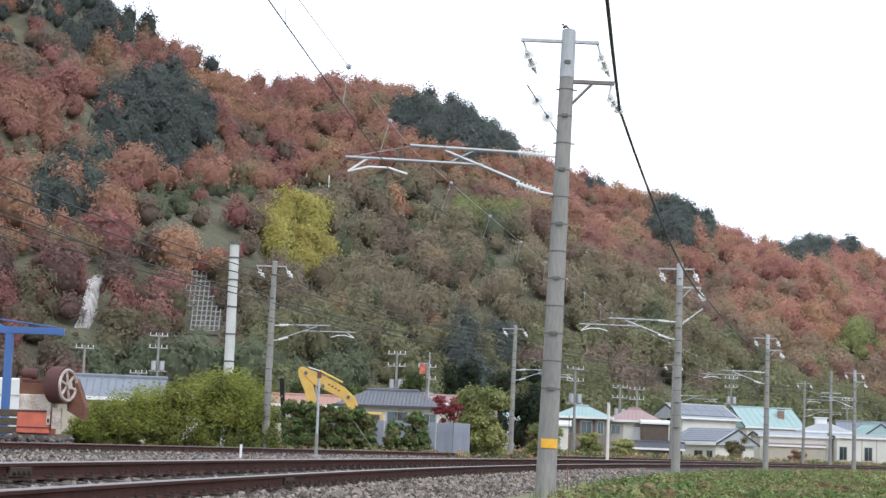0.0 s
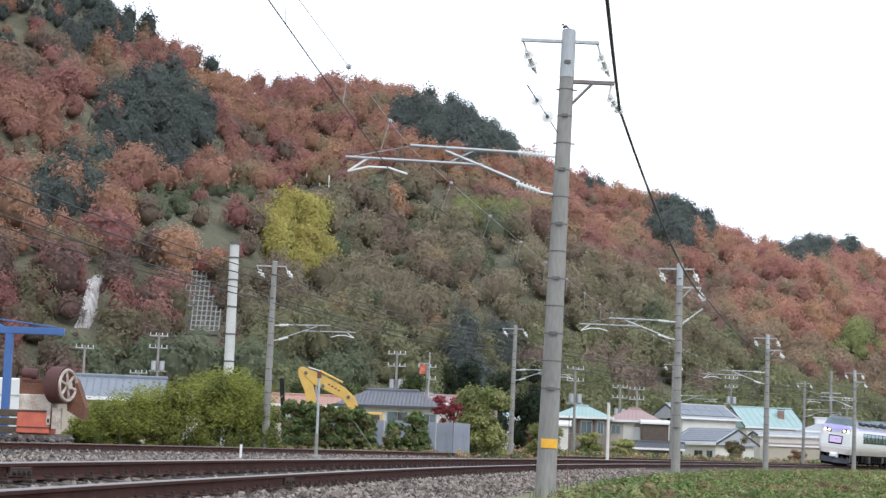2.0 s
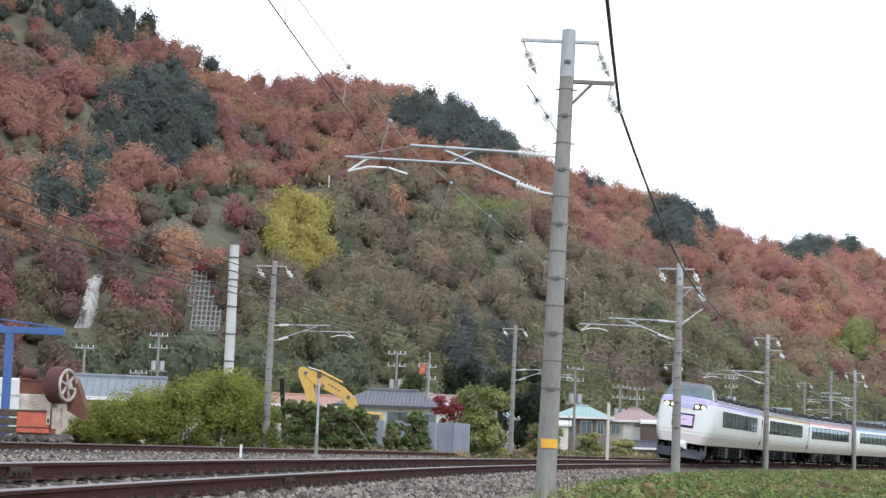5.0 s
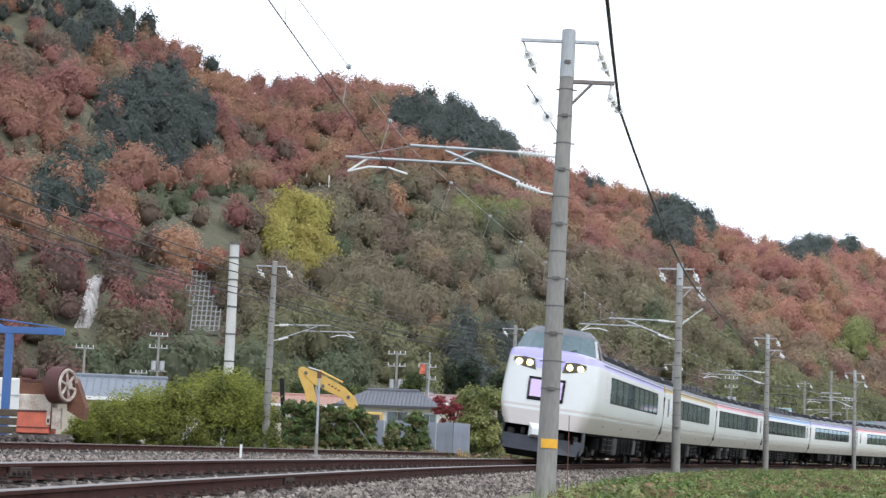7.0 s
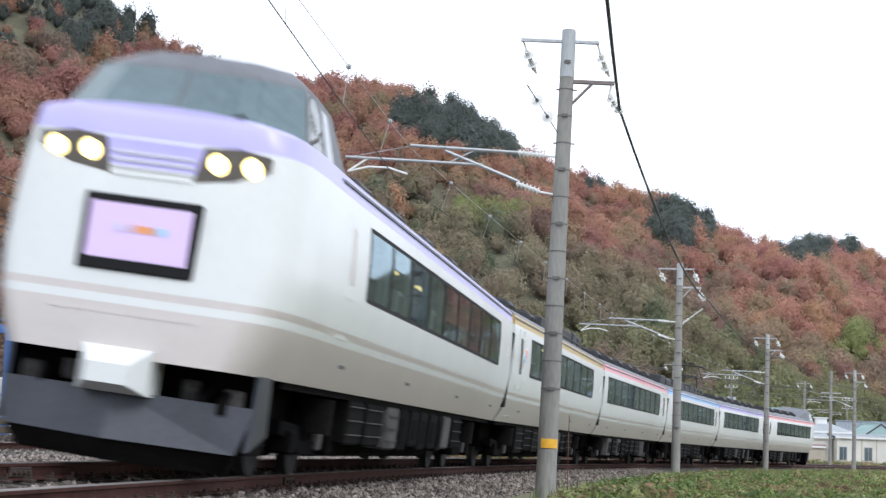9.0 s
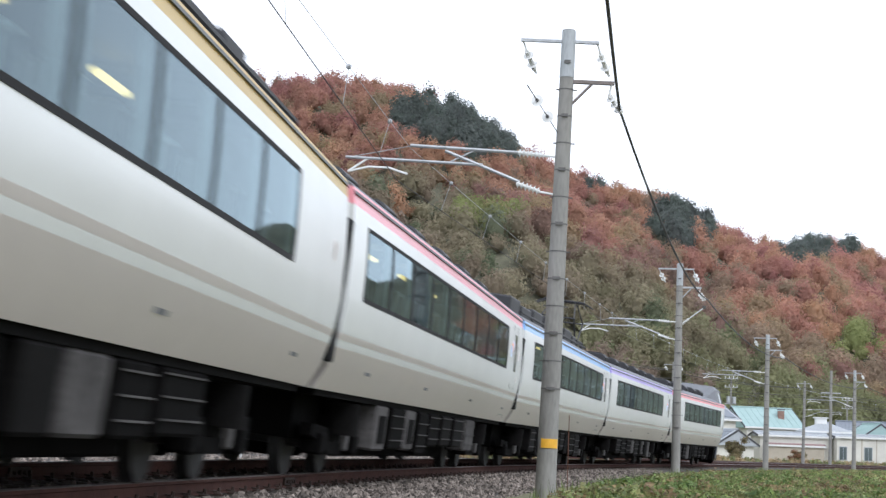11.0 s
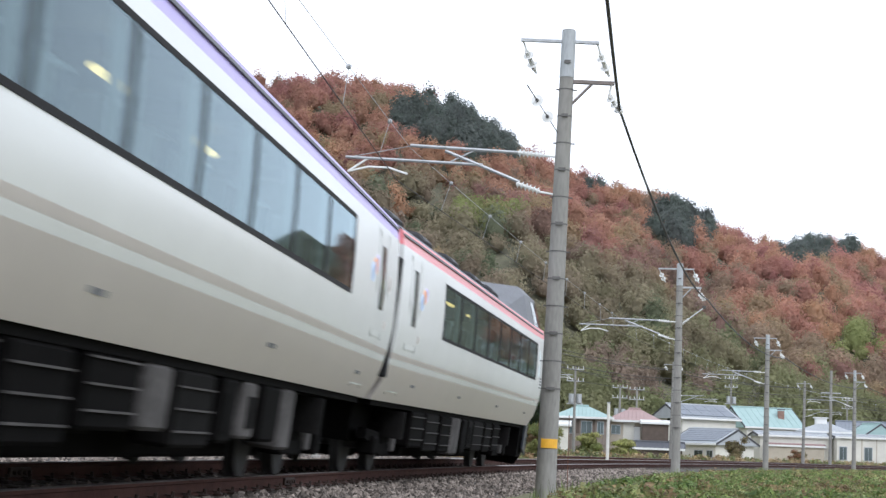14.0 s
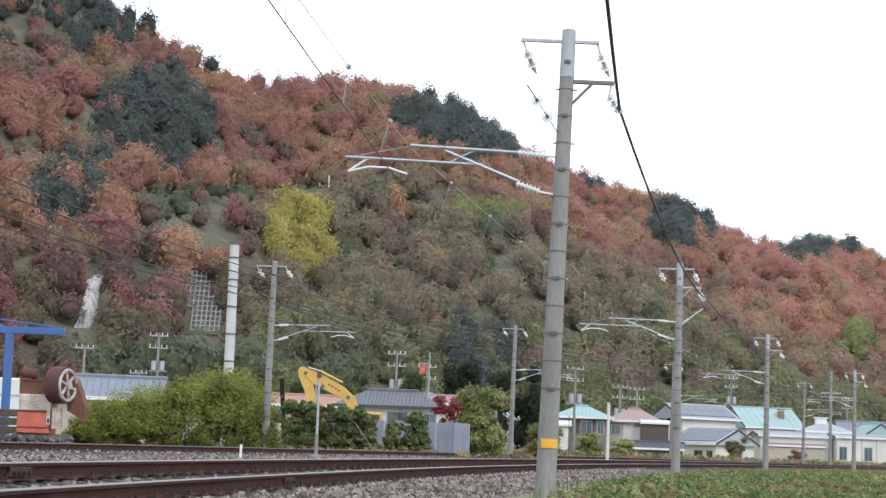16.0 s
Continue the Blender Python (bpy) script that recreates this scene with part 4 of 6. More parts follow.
def nose(car, face_color, d, lit):
    """Cab, face and plough at the end d (+1 front) of an end car."""
    F = 11.3
    def X(x):
        return d * x
    # raised cab
    cb = part("cab", B(), M["roof_grey"], car, "raised driving cab with dark roof")
    base = [(F - 0.34, 0.0), (F - 0.44, 0.82), (F - 0.78, 1.28), (F - 1.6, 1.29), (F - 3.3, 1.22)]
    mid = [(F - 0.98, 0.0), (F - 1.05, 0.68), (F - 1.32, 1.05), (F - 1.95, 1.05), (F - 3.0, 0.98)]
    roof = [(F - 1.22, 0.0), (F - 1.3, 0.5), (F - 1.6, 0.80), (F - 2.1, 0.82), (F - 2.8, 0.78)]
    zb, zm, zt = 3.26, 3.97, 4.15
    def full(line):
        return line[::-1] + [(x, -y) for x, y in line[1:]]
    def band(bm, a, za, b, zz, extra=0.0):
        ra = [bm.verts.new((X(x), y, za)) for x, y in full(a)]
        rb = [bm.verts.new((X(x), y, zz)) for x, y in full(b)]
        for i in range(len(ra) - 1):
            bm.faces.new((ra[i], ra[i + 1], rb[i + 1], rb[i]))
        return ra, rb
    bm = B()
    ra, rb = band(bm, base, zb, mid, zm)
    rr = [bm.verts.new((X(x), y, zt)) for x, y in full(roof)]
    for i in range(len(rb) - 1):
        bm.faces.new((rb[i], rb[i + 1], rr[i + 1], rr[i]))
    n = len(rr)
    crown = [bm.verts.new((X(F - 1.4), 0, zt + 0.03)), bm.verts.new((X(F - 3.5), 0, zt + 0.03))]
    for i in range(n // 2):
        j = n - 1 - i
        if i + 1 < j - 1:
            bm.faces.new((rr[i], rr[i + 1], rr[j - 1], rr[j]))
        else:
            bm.faces.new((rr[i], rr[i + 1], rr[j]))
    # back slope to the roof
    bk = [bm.verts.new((X(F - 4.6), y, 3.47)) for y in (0.75, -0.75)]
    for a, b in ((ra, 0),):
        bm.faces.new((ra[0], rb[0], bk[0]))
        bm.faces.new((rb[0], rr[0], bk[0]))
        bm.faces.new((rr[0], rr[-1], bk[1], bk[0]))
        bm.faces.new((rr[-1], rb[-1], bk[1]))
        bm.faces.new((rb[-1], ra[-1], bk[1]))
    bmesh.ops.remove_doubles(bm, verts=crown, dist=0.0001)
    bmesh.ops.delete(bm, geom=crown, context="VERTS")
    bmesh.ops.recalc_face_normals(bm, faces=bm.faces[:])
    part("cab_shell", bm, M["roof_grey"], cb)
    # panes on the cab
    def pane(i, t0, t1, u0, u1, name, mat, out=0.012):
        la, lb = full(base), full(mid)
        def P(i, u, t):
            xa, ya = la[i][0] + (la[i + 1][0] - la[i][0]) * u, la[i][1] + (la[i + 1][1] - la[i][1]) * u
            xb, yb = lb[i][0] + (lb[i + 1][0] - lb[i][0]) * u, lb[i][1] + (lb[i + 1][1] - lb[i][1]) * u
            return Vector((X(xa + (xb - xa) * t), ya + (yb - ya) * t, zb + (zm - zb) * t))
        q = [P(i, u0, t0), P(i, u1, t0), P(i, u1, t1), P(i, u0, t1)]
        nn = (q[1] - q[0]).cross(q[3] - q[0]).normalized()
        c = sum(q, Vector()) / 4
        if nn.dot(c - Vector((X(F - 2.2), 0, 3.45))) < 0:
            nn = -nn
        b2 = B()
        top = [b2.verts.new(p + nn * out) for p in q]
        bot = [b2.verts.new(p - nn * 0.02) for p in q]
        b2.faces.new(top)
        b2.faces.new(bot[::-1])
        for k in range(4):
            b2.faces.new((top[k], bot[k], bot[(k + 1) % 4], top[(k + 1) % 4]))
        bmesh.ops.recalc_face_normals(b2, faces=b2.faces[:])
        part(name, b2, mat, cb)
    for i, u0, u1 in ((2, 0.03, 1.0), (3, 0.0, 0.97), (4, 0.03, 1.0), (5, 0.0, 0.97)):
        pane(i, 0.06, 0.93, u0, u1, "windscreen", M["windscreen"])
    for i in (1, 6):
        pane(i, 0.12, 0.9, 0.12, 0.92, "cab_side_window", M["glass"])
    for i in (0, 7):
        pane(i, 0.12, 0.85, 0.62, 0.95, "cab_rear_window", M["glass"]) if i == 0 else pane(i, 0.12, 0.85, 0.05, 0.38, "cab_rear_window", M["glass"])
    for y in (-0.75, 0.18):
        bm = rod(B(), (X(F - 0.42), y, 3.31), (X(F - 0.62), y + 0.5, 3.50), 0.02, n=5)
        part("wiper", bm, M["black"], cb)
    # the face leans back with height
    SL = -0.07
    # lamps
    for sd in (-1, 1):
        bm = B()
        prism(bm, [(sd * 0.40, 2.74), (sd * 0.48, 3.08), (sd * 0.8, 3.11), (sd * 1.12, 3.06), (sd * 1.12, 2.94), (sd * 0.8, 2.80)], X(F - 0.6), X(F + SL * 1.85 + 0.012), "x")
        hl = part("headlight_housing", bm, M["lamp_bowl"], car, "dark headlight cluster")
        for y in (0.62, 0.95):
            bm = rod(B(), (X(F - 0.3), sd * y, 2.94), (X(F + SL * 1.85 + 0.025), sd * y, 2.94), 0.058, n=16)
            # when lit, this disc glows in place of reflected lamp light
            part("reflector", rod(B(), (X(F - 0.3), sd * y, 2.94), (X(F + SL * 1.85 + 0.018), sd * y, 2.94), 0.10, n=16), M["reflector"] if lit else M["porcelain"], hl)
            part("headlamp", bm, M["lamp_glow"] if lit else M["porcelain"], hl, "round lit headlamp" if lit else "round headlamp, off")
    bm = B()
    prism(bm, [(-0.62, 3.08), (0.62, 3.08), (0.40, 2.70), (-0.40, 2.70)], X(F - 0.4), X(F + SL * 1.83 + 0.004), "x")
    part("nose_panel", bm, M[face_color], car, "lavender panel between the headlights" if lit else "")
    for k in range(4):
        bm = box(B(), min(X(F - 0.3), X(F - 0.108)), max(X(F - 0.3), X(F - 0.108)), -0.40, 0.40, 2.73 + k * 0.07, 2.75 + k * 0.07)
        part("grille_bar", bm, M["white_paint"], car)
    bm = box(B(), min(X(F - 0.2), X(F - 0.02)), max(X(F - 0.2), X(F - 0.02)), -0.56, 0.56, 1.83, 2.54, bevel=0.015)
    hb = part("headboard_box", bm, M["black"], car, "black framed headboard display")
    bm = box(B(), min(X(F - 0.2), X(F - 0.012)), max(X(F - 0.2), X(F - 0.012)), -0.49, 0.49, 1.94, 2.46)
    part("headboard", bm, M["sign_glow"] if lit else M["violet_mark"], hb, "lit lavender headboard")
    for y, w, mt in ((-0.14, 0.12, "violet_mark"), (0.02, 0.14, "orange_mark"), (0.18, 0.10, "sky_mark")):
        bm = box(B(), min(X(F - 0.2), X(F - 0.006)), max(X(F - 0.2), X(F - 0.006)), d * y - w, d * y + w, 2.20, 2.27)
        part("headboard_mark", bm, M[mt], hb)
    for k in range(7):
        bm = box(B(), min(X(F - 0.2), X(F - 0.02)), max(X(F - 0.2), X(F - 0.02)), -0.75 + k * 0.21, -0.60 + k * 0.21, 1.43, 1.455)
        part("marking_bar", bm, M["beige"], car)
    for sd in () if lit else (-1, 1):
        for k in range(4):
            x0 = 9.72 if d > 0 else -10.12
            part("side_louvre", pane_on(x0, x0 + 0.4, 1.95 + k * 0.07, 1.98 + k * 0.07, sd, 0.008), M["black"], car)
    # coupler cover and plough
    bm = B()
    rings = []
    for x, hy, z0, z1 in ((F - 0.3, 0.34, 0.72, 1.14), (F + 0.05, 0.34, 0.72, 1.14), (F + 0.3, 0.20, 0.80, 0.98)):
        rings.append([bm.verts.new((X(x), y, z)) for y, z in ((-hy, z0), (hy, z0), (hy, z1), (-hy, z1))])
    for a, b in zip(rings, rings[1:]):
        for k in range(4):
            bm.faces.new((a[k], a[(k + 1) % 4], b[(k + 1) % 4], b[k]))
    bm.faces.new(rings[0][::-1])
    bm.faces.new(rings[-1])
    bmesh.ops.recalc_face_normals(bm, faces=bm.faces[:])
    part("coupler_cover", bm, M["white_paint"], car, "white faceted coupler cover")

    def blade(z1, z0, in1, in0, w1, w0, mat, name, label):
        bm = B()
        for a, b in (((F - 0.36, -1.25), (F + 0.12, 0)), ((F + 0.12, 0), (F - 0.36, 1.25))):
            q = [(X(a[0] - in1), a[1] * w1, z1), (X(b[0] - in1), b[1] * w1, z1), (X(b[0] - in0), b[1] * w0, z0), (X(a[0] - in0), a[1] * w0, z0)]
            vs = [bm.verts.new(p) for p in q]
            bm.faces.new(vs)
            v2 = [bm.verts.new((p[0] - d * 0.05, p[1], p[2])) for p in q]
            bm.faces.new(v2[::-1])
            for k in range(4):
                bm.faces.new((vs[k], v2[k], v2[(k + 1) % 4], vs[(k + 1) % 4]))
        bmesh.ops.recalc_face_normals(bm, faces=bm.faces[:])
        return part(name, bm, mat, car, label)
    blade(0.75, 0.30, 0.12, 0.0, 1.0, 0.9, M["skirt"], "snow_plough", "grey snow plough skirt")
    blade(0.30, 0.10, 0.03, 0.14, 0.9, 0.82, M["under_box"], "plough_lip", "dark lower lip of the plough")
    for y, w, z0 in ((-0.98, 0.2, 0.72), (-0.62, 0.12, 0.78), (0.58, 0.16, 0.74), (1.0, 0.18, 0.7)):
        bm = box(B(), min(X(F - 0.62), X(F - 0.5)), max(X(F - 0.62), X(F - 0.5)), y - w / 2, y + w / 2, z0, z0 + 0.2, bevel=0.02)
        part("jumper_box", bm, M["under_pale"], car)
    for y in (-0.8, 0.75, 0.95):
        bm = rod(B(), (X(F - 0.8), y, 0.95), (X(F - 0.35), y, 0.78), 0.04, n=8)
        rod(bm, (X(F - 0.35), y, 0.80), (X(F - 0.35), y, 0.66), 0.05, n=8)
        part("brake_hose", bm, M["under_box"], car)
    for y in (-1, 1):
        bm = prism(B(), [(X(F - 0.50), 0.75), (X(F - 0.42), 0.34), (X(F - 1.1), 0.5), (X(F - 0.98), 1.06), (X(F - 0.52), 1.06)], y * 1.22 - 0.02, y * 1.22 + 0.02)
        part("skirt_cheek", bm, M["skirt"], car)
    bm = box(B(), min(X(F - 1.4), X(F - 0.62)), max(X(F - 1.4), X(F - 0.62)), -1.15, 1.15, 0.3, 1.06)
    part("buffer_beam", bm, M["under"], car)


def end_stations(d):
    st = []
    F = 11.3
    for e, k, lean in ((0.0, 0.74, -0.07), (0.05, 0.83, -0.066), (0.15, 0.90, -0.055), (0.35, 0.955, -0.04), (0.7, 0.99, -0.02), (1.3, 1.0, 0)):
        st.append((d * (F - e), ring(k, 0.3, 0.08), d * lean))
    st.append((d * (F - 3.5), ring(1, 1), 0))
    return st


def carriage(index, color, cab=0, win=(2.6, 17.2), panes=8, gear="trailer"):
    """win: the window band as distances from the leading end of the body."""
    rng = np.random.default_rng(40 + index)
    names = {"lavender": "lavender", "gold": "gold", "pink": "pink", "blue": "sky-blue", "violet": "violet", "red": "coral-red"}
    car = thing("railway_carriage", Matrix(), "pearl white express carriage with %s roof band%s" % (names[color], ", lit headlights" if cab == 1 else ""), "train carriage", "carriages of the train")
    wx = (HALF - win[1], HALF - win[0])
    if cab == 1:
        st = [(-HALF, ring(), 0), (wx[0], ring(), 0), (wx[1], ring(), 0), *end_stations(1)[::-1]]
        bm = loft(st, 10.4, wx)
    elif cab == -1:
        es = end_stations(-1)
        st = es[:-1] + [(wx[0], ring(1, 0.7, 0.03), 0), es[-1], (wx[1], ring(), 0), (HALF, ring(), 0)]
        bm = loft(st[::-1], 10.4, wx)
    else:
        bm = loft([(x, ring(), 0) for x in (-HALF, *wx, HALF)], 0.0, wx)
    part("body", bm, [M["white_paint"], M["beige"], M[color], M["roof_grey"], M["under"]], car, smooth=True)
    for side in (-1, 1):
        windows(car, HALF - win[1], HALF - win[0], panes, side)
        if cab != 1:
            side_door(car, HALF - 1.15 if win[0] > 2.2 else -HALF + 1.4, side)
        else:
            part("cab_door", pane_on(8.0, 8.55, 1.6, 2.95, side, 0.005), M["white_paint"], car, "white cab access door")
            part("door_window", pane_on(8.08, 8.36, 2.2, 2.8, side, 0.009), M["beige"], car)
        if cab == -1:
            part("cab_door", pane_on(-9.62, -9.08, 1.6, 2.95, side, 0.005), M["white_paint"], car, "white cab access door")
            part("door_window", pane_on(-9.5, -9.22, 2.2, 2.8, side, 0.009), M["sky_blue_wall"], car)
        disc_on(car, -HALF + 0.75, 2.45, side, 0.11, M["beige"], "number_plate", "small grey round mark")
        for dx, dz, mt in ((-0.16, 0.05, "violet_mark"), (0, 0, "orange_mark"), (0.16, -0.06, "sky_mark")):
            if cab != 1:
                disc_on(car, HALF - 1.9 + dx if win[0] > 2.5 else -HALF + 2.1 + dx, 2.52 + dz, side, 0.13, M[mt], "emblem", "pastel round emblem")
        part("gutter", pane_on(-HALF + 0.02, 9.0 if cab == 1 else HALF - 0.02, 3.205, 3.235, side, 0.02), M["roof_grey"], car)
        for x in (-8.4, -3.0, 2.5, 7.4):
            part("sill_latch", pane_on(x, x + 0.35, 1.30, 1.34, side, 0.006), M["roof_grey"], car)
    saloon(car, *wx)
    for x in (-7.0, 7.0):
        bogie(car, x)
    underfloor(car, rng)
    if gear == "pan":
        roof_gear(car, rng, -4.5, 9.0)
        pantograph(car, -7.0)
    elif gear == "power":
        roof_gear(car, rng, -8, 1.0)
        roof_units(car, (3.2, 6.8))
    else:
        roof_units(car, (-7.5, -4.6, -1.4, 1.8, 4.6) if cab == 1 else (7.5, 4.6, 1.4, -1.8, -4.6) if cab == -1 else (-7.4, -4.4, -1.5, 1.5, 4.4, 7.4))
    if cab != -1:
        gangway(car, -HALF - 0.25)
    if cab:
        nose(car, color, cab, cab == 1)
    return car


# s of the joint behind the leading carriage
def lead_joint(t):
    return -22.56 - 19.72 * (t - 9.0) + 0.077 * (t - 9.0) ** 2


def car_pose(t, k):
    mid = lead_joint(t) - 10.25 + 20.5 * k
    a, b = on_line(mid - 7.0, 0, 0, 0), on_line(mid + 7.0, 0, 0, 0)
    x = (a - b).normalized()
    y0 = Vector((0, 0, 1)).cross(x)
    z = Vector((0, 0, 1)) * math.cos(CANT) + y0 * math.sin(CANT)
    y = y0 * math.cos(CANT) - Vector((0, 0, 1)) * math.sin(CANT)
    m = Matrix((x, y, z)).transposed().to_4x4()
    m.translation = (a + b) / 2
    return m


def train():
    return [carriage(0, "lavender", 1, (2.75, 17.6), 9, "trailer"), carriage(1, "gold", 0, (2.7, 16.9), 8, "power"), carriage(2, "pink", 0, (0.9, 17.0), 9, "trailer"),
            carriage(3, "blue", 0, (1.6, 17.7), 9, "pan"), carriage(4, "violet", 0, (1.6, 16.2), 8, "trailer"), carriage(5, "red", -1, (3.9, 18.7), 8, "trailer")]


# ---- hillside details ----
def hill_hit(az, el):
    """The point of the hillside in a bearing and at a slope seen from the line."""
    ys = np.linspace(200, 900, 1400)
    zs = hill_z(az * ys, ys)
    i = int(np.argmax(zs / ys > el))
    return Vector((az * ys[i], ys[i], zs[i]))


def rock_face(a0, a1, e0, e1, n, m, seed, lean=0.0):
    rng = np.random.default_rng(seed)
    bm = B()
    grid = []
    for j in range(m):
        row = []
        for i in range(n):
            u, v = i / (n - 1), j / (m - 1)
            p = hill_hit(a0 + (a1 - a0) * u + lean * (v - 0.5) + 0.0015 * math.sin(v * 7), e0 + (e1 - e0) * v)
            edge = min(u, 1 - u, v, 1 - v) * 4
            p += Vector((0, -1, 0.55)) * (min(1, edge) * (2.8 + 1.3 * noise.noise(p * 0.22) + rng.uniform(-0.25, 0.25)) - 0.5)
            row.append(bm.verts.new(p))
        grid.append(row)
    for a, b in zip(grid, grid[1:]):
        for i in range(n - 1):
            bm.faces.new((a[i], a[i + 1], b[i + 1], b[i]))
    return tagged(part("rock_face", bm, M["rock"]), "bare pale rock face streaked on the hillside", "rock")


def slope_frame(a0, a1, e0, e1, cols, rows):
    th = thing("slope_frame", Matrix(), "grey concrete crib frame holding the slope", "retaining frame")
    P = [[hill_hit(a0 + (a1 - a0) * i / cols + 0.002 * j / rows, e0 + (e1 - e0) * j / rows) + Vector((0, -0.9, 0.7)) for i in range(cols + 1)] for j in range(rows + 1)]
    for j in range(rows + 1):
        for i in range(cols + 1):
            if (j < 5 and i < 2) or (j > 8 and i > 6) or (5 < j < 8 and i < 1):
                continue
            if j < rows:
                part("upright_beam", rod(B(), P[j][i], P[j + 1][i], 0.13, n=4), M["lattice"], th)
            if i < cols:
                part("cross_beam", rod(B(), P[j][i], P[j][i + 1], 0.13, n=4), M["lattice"], th)
    bm = B()
    vs = [[bm.verts.new(p + Vector((0, 0.75, -0.6))) for p in row] for row in P]
    for a, b in zip(vs, vs[1:]):
        for i in range(cols):
            bm.faces.new((a[i], a[i + 1], b[i + 1], b[i]))
    part("soil_backing", bm, M["hill"], th)


def hill_posts():
    for i in range(9):
        p = hill_hit(-0.098 + i * 0.0041 + 0.001 * (i % 3), 0.1385 + 0.001 * (i % 2))
        bm = box(B(), -0.18, 0.18, -0.12, 0.12, -1, 2.0 + 0.6 * (i % 3), bevel=0.03)
        ob = part("white_post", bm, M["eave"], at=Matrix.Translation(p))
        tagged(ob, "white upright stone post on the hillside", "post", "white posts on the hill")


# ---- plants ----
def thicket(name, label, category, blobs, leaves, size, tints, seed, stems=0, core=0.7, mat="leaf_near", kind="", base=-0.5):
    rng = np.random.default_rng(seed)
    cs = np.array([b[:3] for b in blobs], float)
    rs = np.array([b[3:6] for b in blobs], float)
    tn = np.array([np.array(tints[rng.integers(len(tints))]) * rng.uniform(0.75, 1.25) for _ in blobs])
    if stems:
        th = thing(name, Matrix(), label, category)
        ob = leaf_cloud("crown", cs, rs, tn, leaves, size, rng, M[mat], None, core)
        ob.parent = th
        mx, my = cs[:, 0].mean(), cs[:, 1].mean()
        single = category == "tree"
        if single:
            part("trunk", rod(B(), (mx, my, base), (mx, my, cs[:, 2].mean()), 0.11, 0.06, n=7), M["trunk"], th)
        for b in blobs[:stems]:
            foot = (mx, my, (base + b[2]) / 2) if single else (b[0] + rng.uniform(-0.3, 0.3), b[1], base)
            part("limb" if single else "cane", rod(B(), foot, (b[0], b[1], b[2] + b[5] * 0.5), 0.04, 0.015, n=5), M["trunk"], th)
        return th
    ob = leaf_cloud(name, cs, rs, tn, leaves, size, rng, M[mat], None, core)
    return tagged(ob, label, category, kind=kind)


def bamboo():
    rng = np.random.default_rng(8)
    blobs = []
    prof = ([-16.8, -15.5, -14, -12, -10, -8.8, -7.4], [0.9, 1.6, 2.2, 2.6, 3.2, 3.2, 2.0])
    for i in range(150):
        x = rng.uniform(-16.6, -7.4)
        z = rng.uniform(-0.4, float(np.interp(x, *prof)) - 0.45 + 0.4 * noise.noise((x * 0.9, 0, 0)))
        blobs.append((x, 85 + rng.uniform(-1.1, 1.1), z, rng.uniform(0.35, 0.7), rng.uniform(0.35, 0.6), rng.uniform(0.4, 0.8)))
    th = thicket("bamboo_thicket", "dense yellow-green bamboo thicket beside the far track", "bamboo", blobs, 1000, 0.075, [(0.22, 0.235, 0.055), (0.18, 0.20, 0.05), (0.26, 0.265, 0.07), (0.15, 0.17, 0.045)], 9, 30, 0.5)
    bm = B()
    for i in range(900):
        x = rng.uniform(-16, -7.6)
        top = float(np.interp(x, [-16.8, -15.5, -14, -12, -10, -8.8, -7.4], [0.9, 1.6, 2.2, 2.6, 3.3, 3.4, 2.2])) + rng.uniform(-0.35, 0.5)
        y = 85 + rng.uniform(-1.4, 1.2)
        lx = rng.uniform(-0.5, 0.5)
        for k in range(18):
            t = 0.35 + 0.65 * k / 18
            a = Vector((x + lx * t * t, y, -0.4 + (top + 0.4) * t))
            w = Vector((rng.uniform(-0.26, 0.26), rng.uniform(-0.2, 0.2), rng.uniform(-0.2, 0.18)))
            v = [bm.verts.new(a), bm.verts.new(a + w * 0.5 + Vector((0, 0, 0.022))), bm.verts.new(a + w), bm.verts.new(a + w * 0.5 - Vector((0, 0, 0.022)))]
            bm.faces.new(v)
    tagged(part("bamboo_sprays", bm, M["bamboo_leaf"]), "feathery bamboo leaf sprays over the thicket", "bamboo", kind="stuff")


def ivy_hedge():
    rng = np.random.default_rng(11)
    blobs = []
    px = [-8, -6.5, -5, -4, -3.4, -3.15, -2.6, -2.45, -1.95, -1.85, -1.6, -1.5, -1.1, -0.65, -0.5]
    pz = [2.5, 2.4, 2.2, 2.2, 1.8, 0.2, 0.2, 1.6, 1.5, 0.3, 0.3, 2.0, 2.3, 1.6, 0.4]
    for i in range(620):
        x = rng.uniform(-8.0, -0.4)
        top = float(np.interp(x, px, pz)) + 0.25 * noise.noise((x * 2.0, 0, 0))
        blobs.append((x, 98 + rng.uniform(-0.4, 0.5), rng.uniform(-0.4, max(-0.1, top - 0.15)), rng.uniform(0.18, 0.4), rng.uniform(0.2, 0.4), rng.uniform(0.15, 0.35)))
    thicket("ivy_hedge", "dark green ivy climbing over the sheet fence", "hedge", blobs, 170, 0.2, [(0.10, 0.15, 0.055), (0.15, 0.20, 0.07), (0.20, 0.23, 0.09), (0.19, 0.18, 0.08)], 12, 24, 0.35)


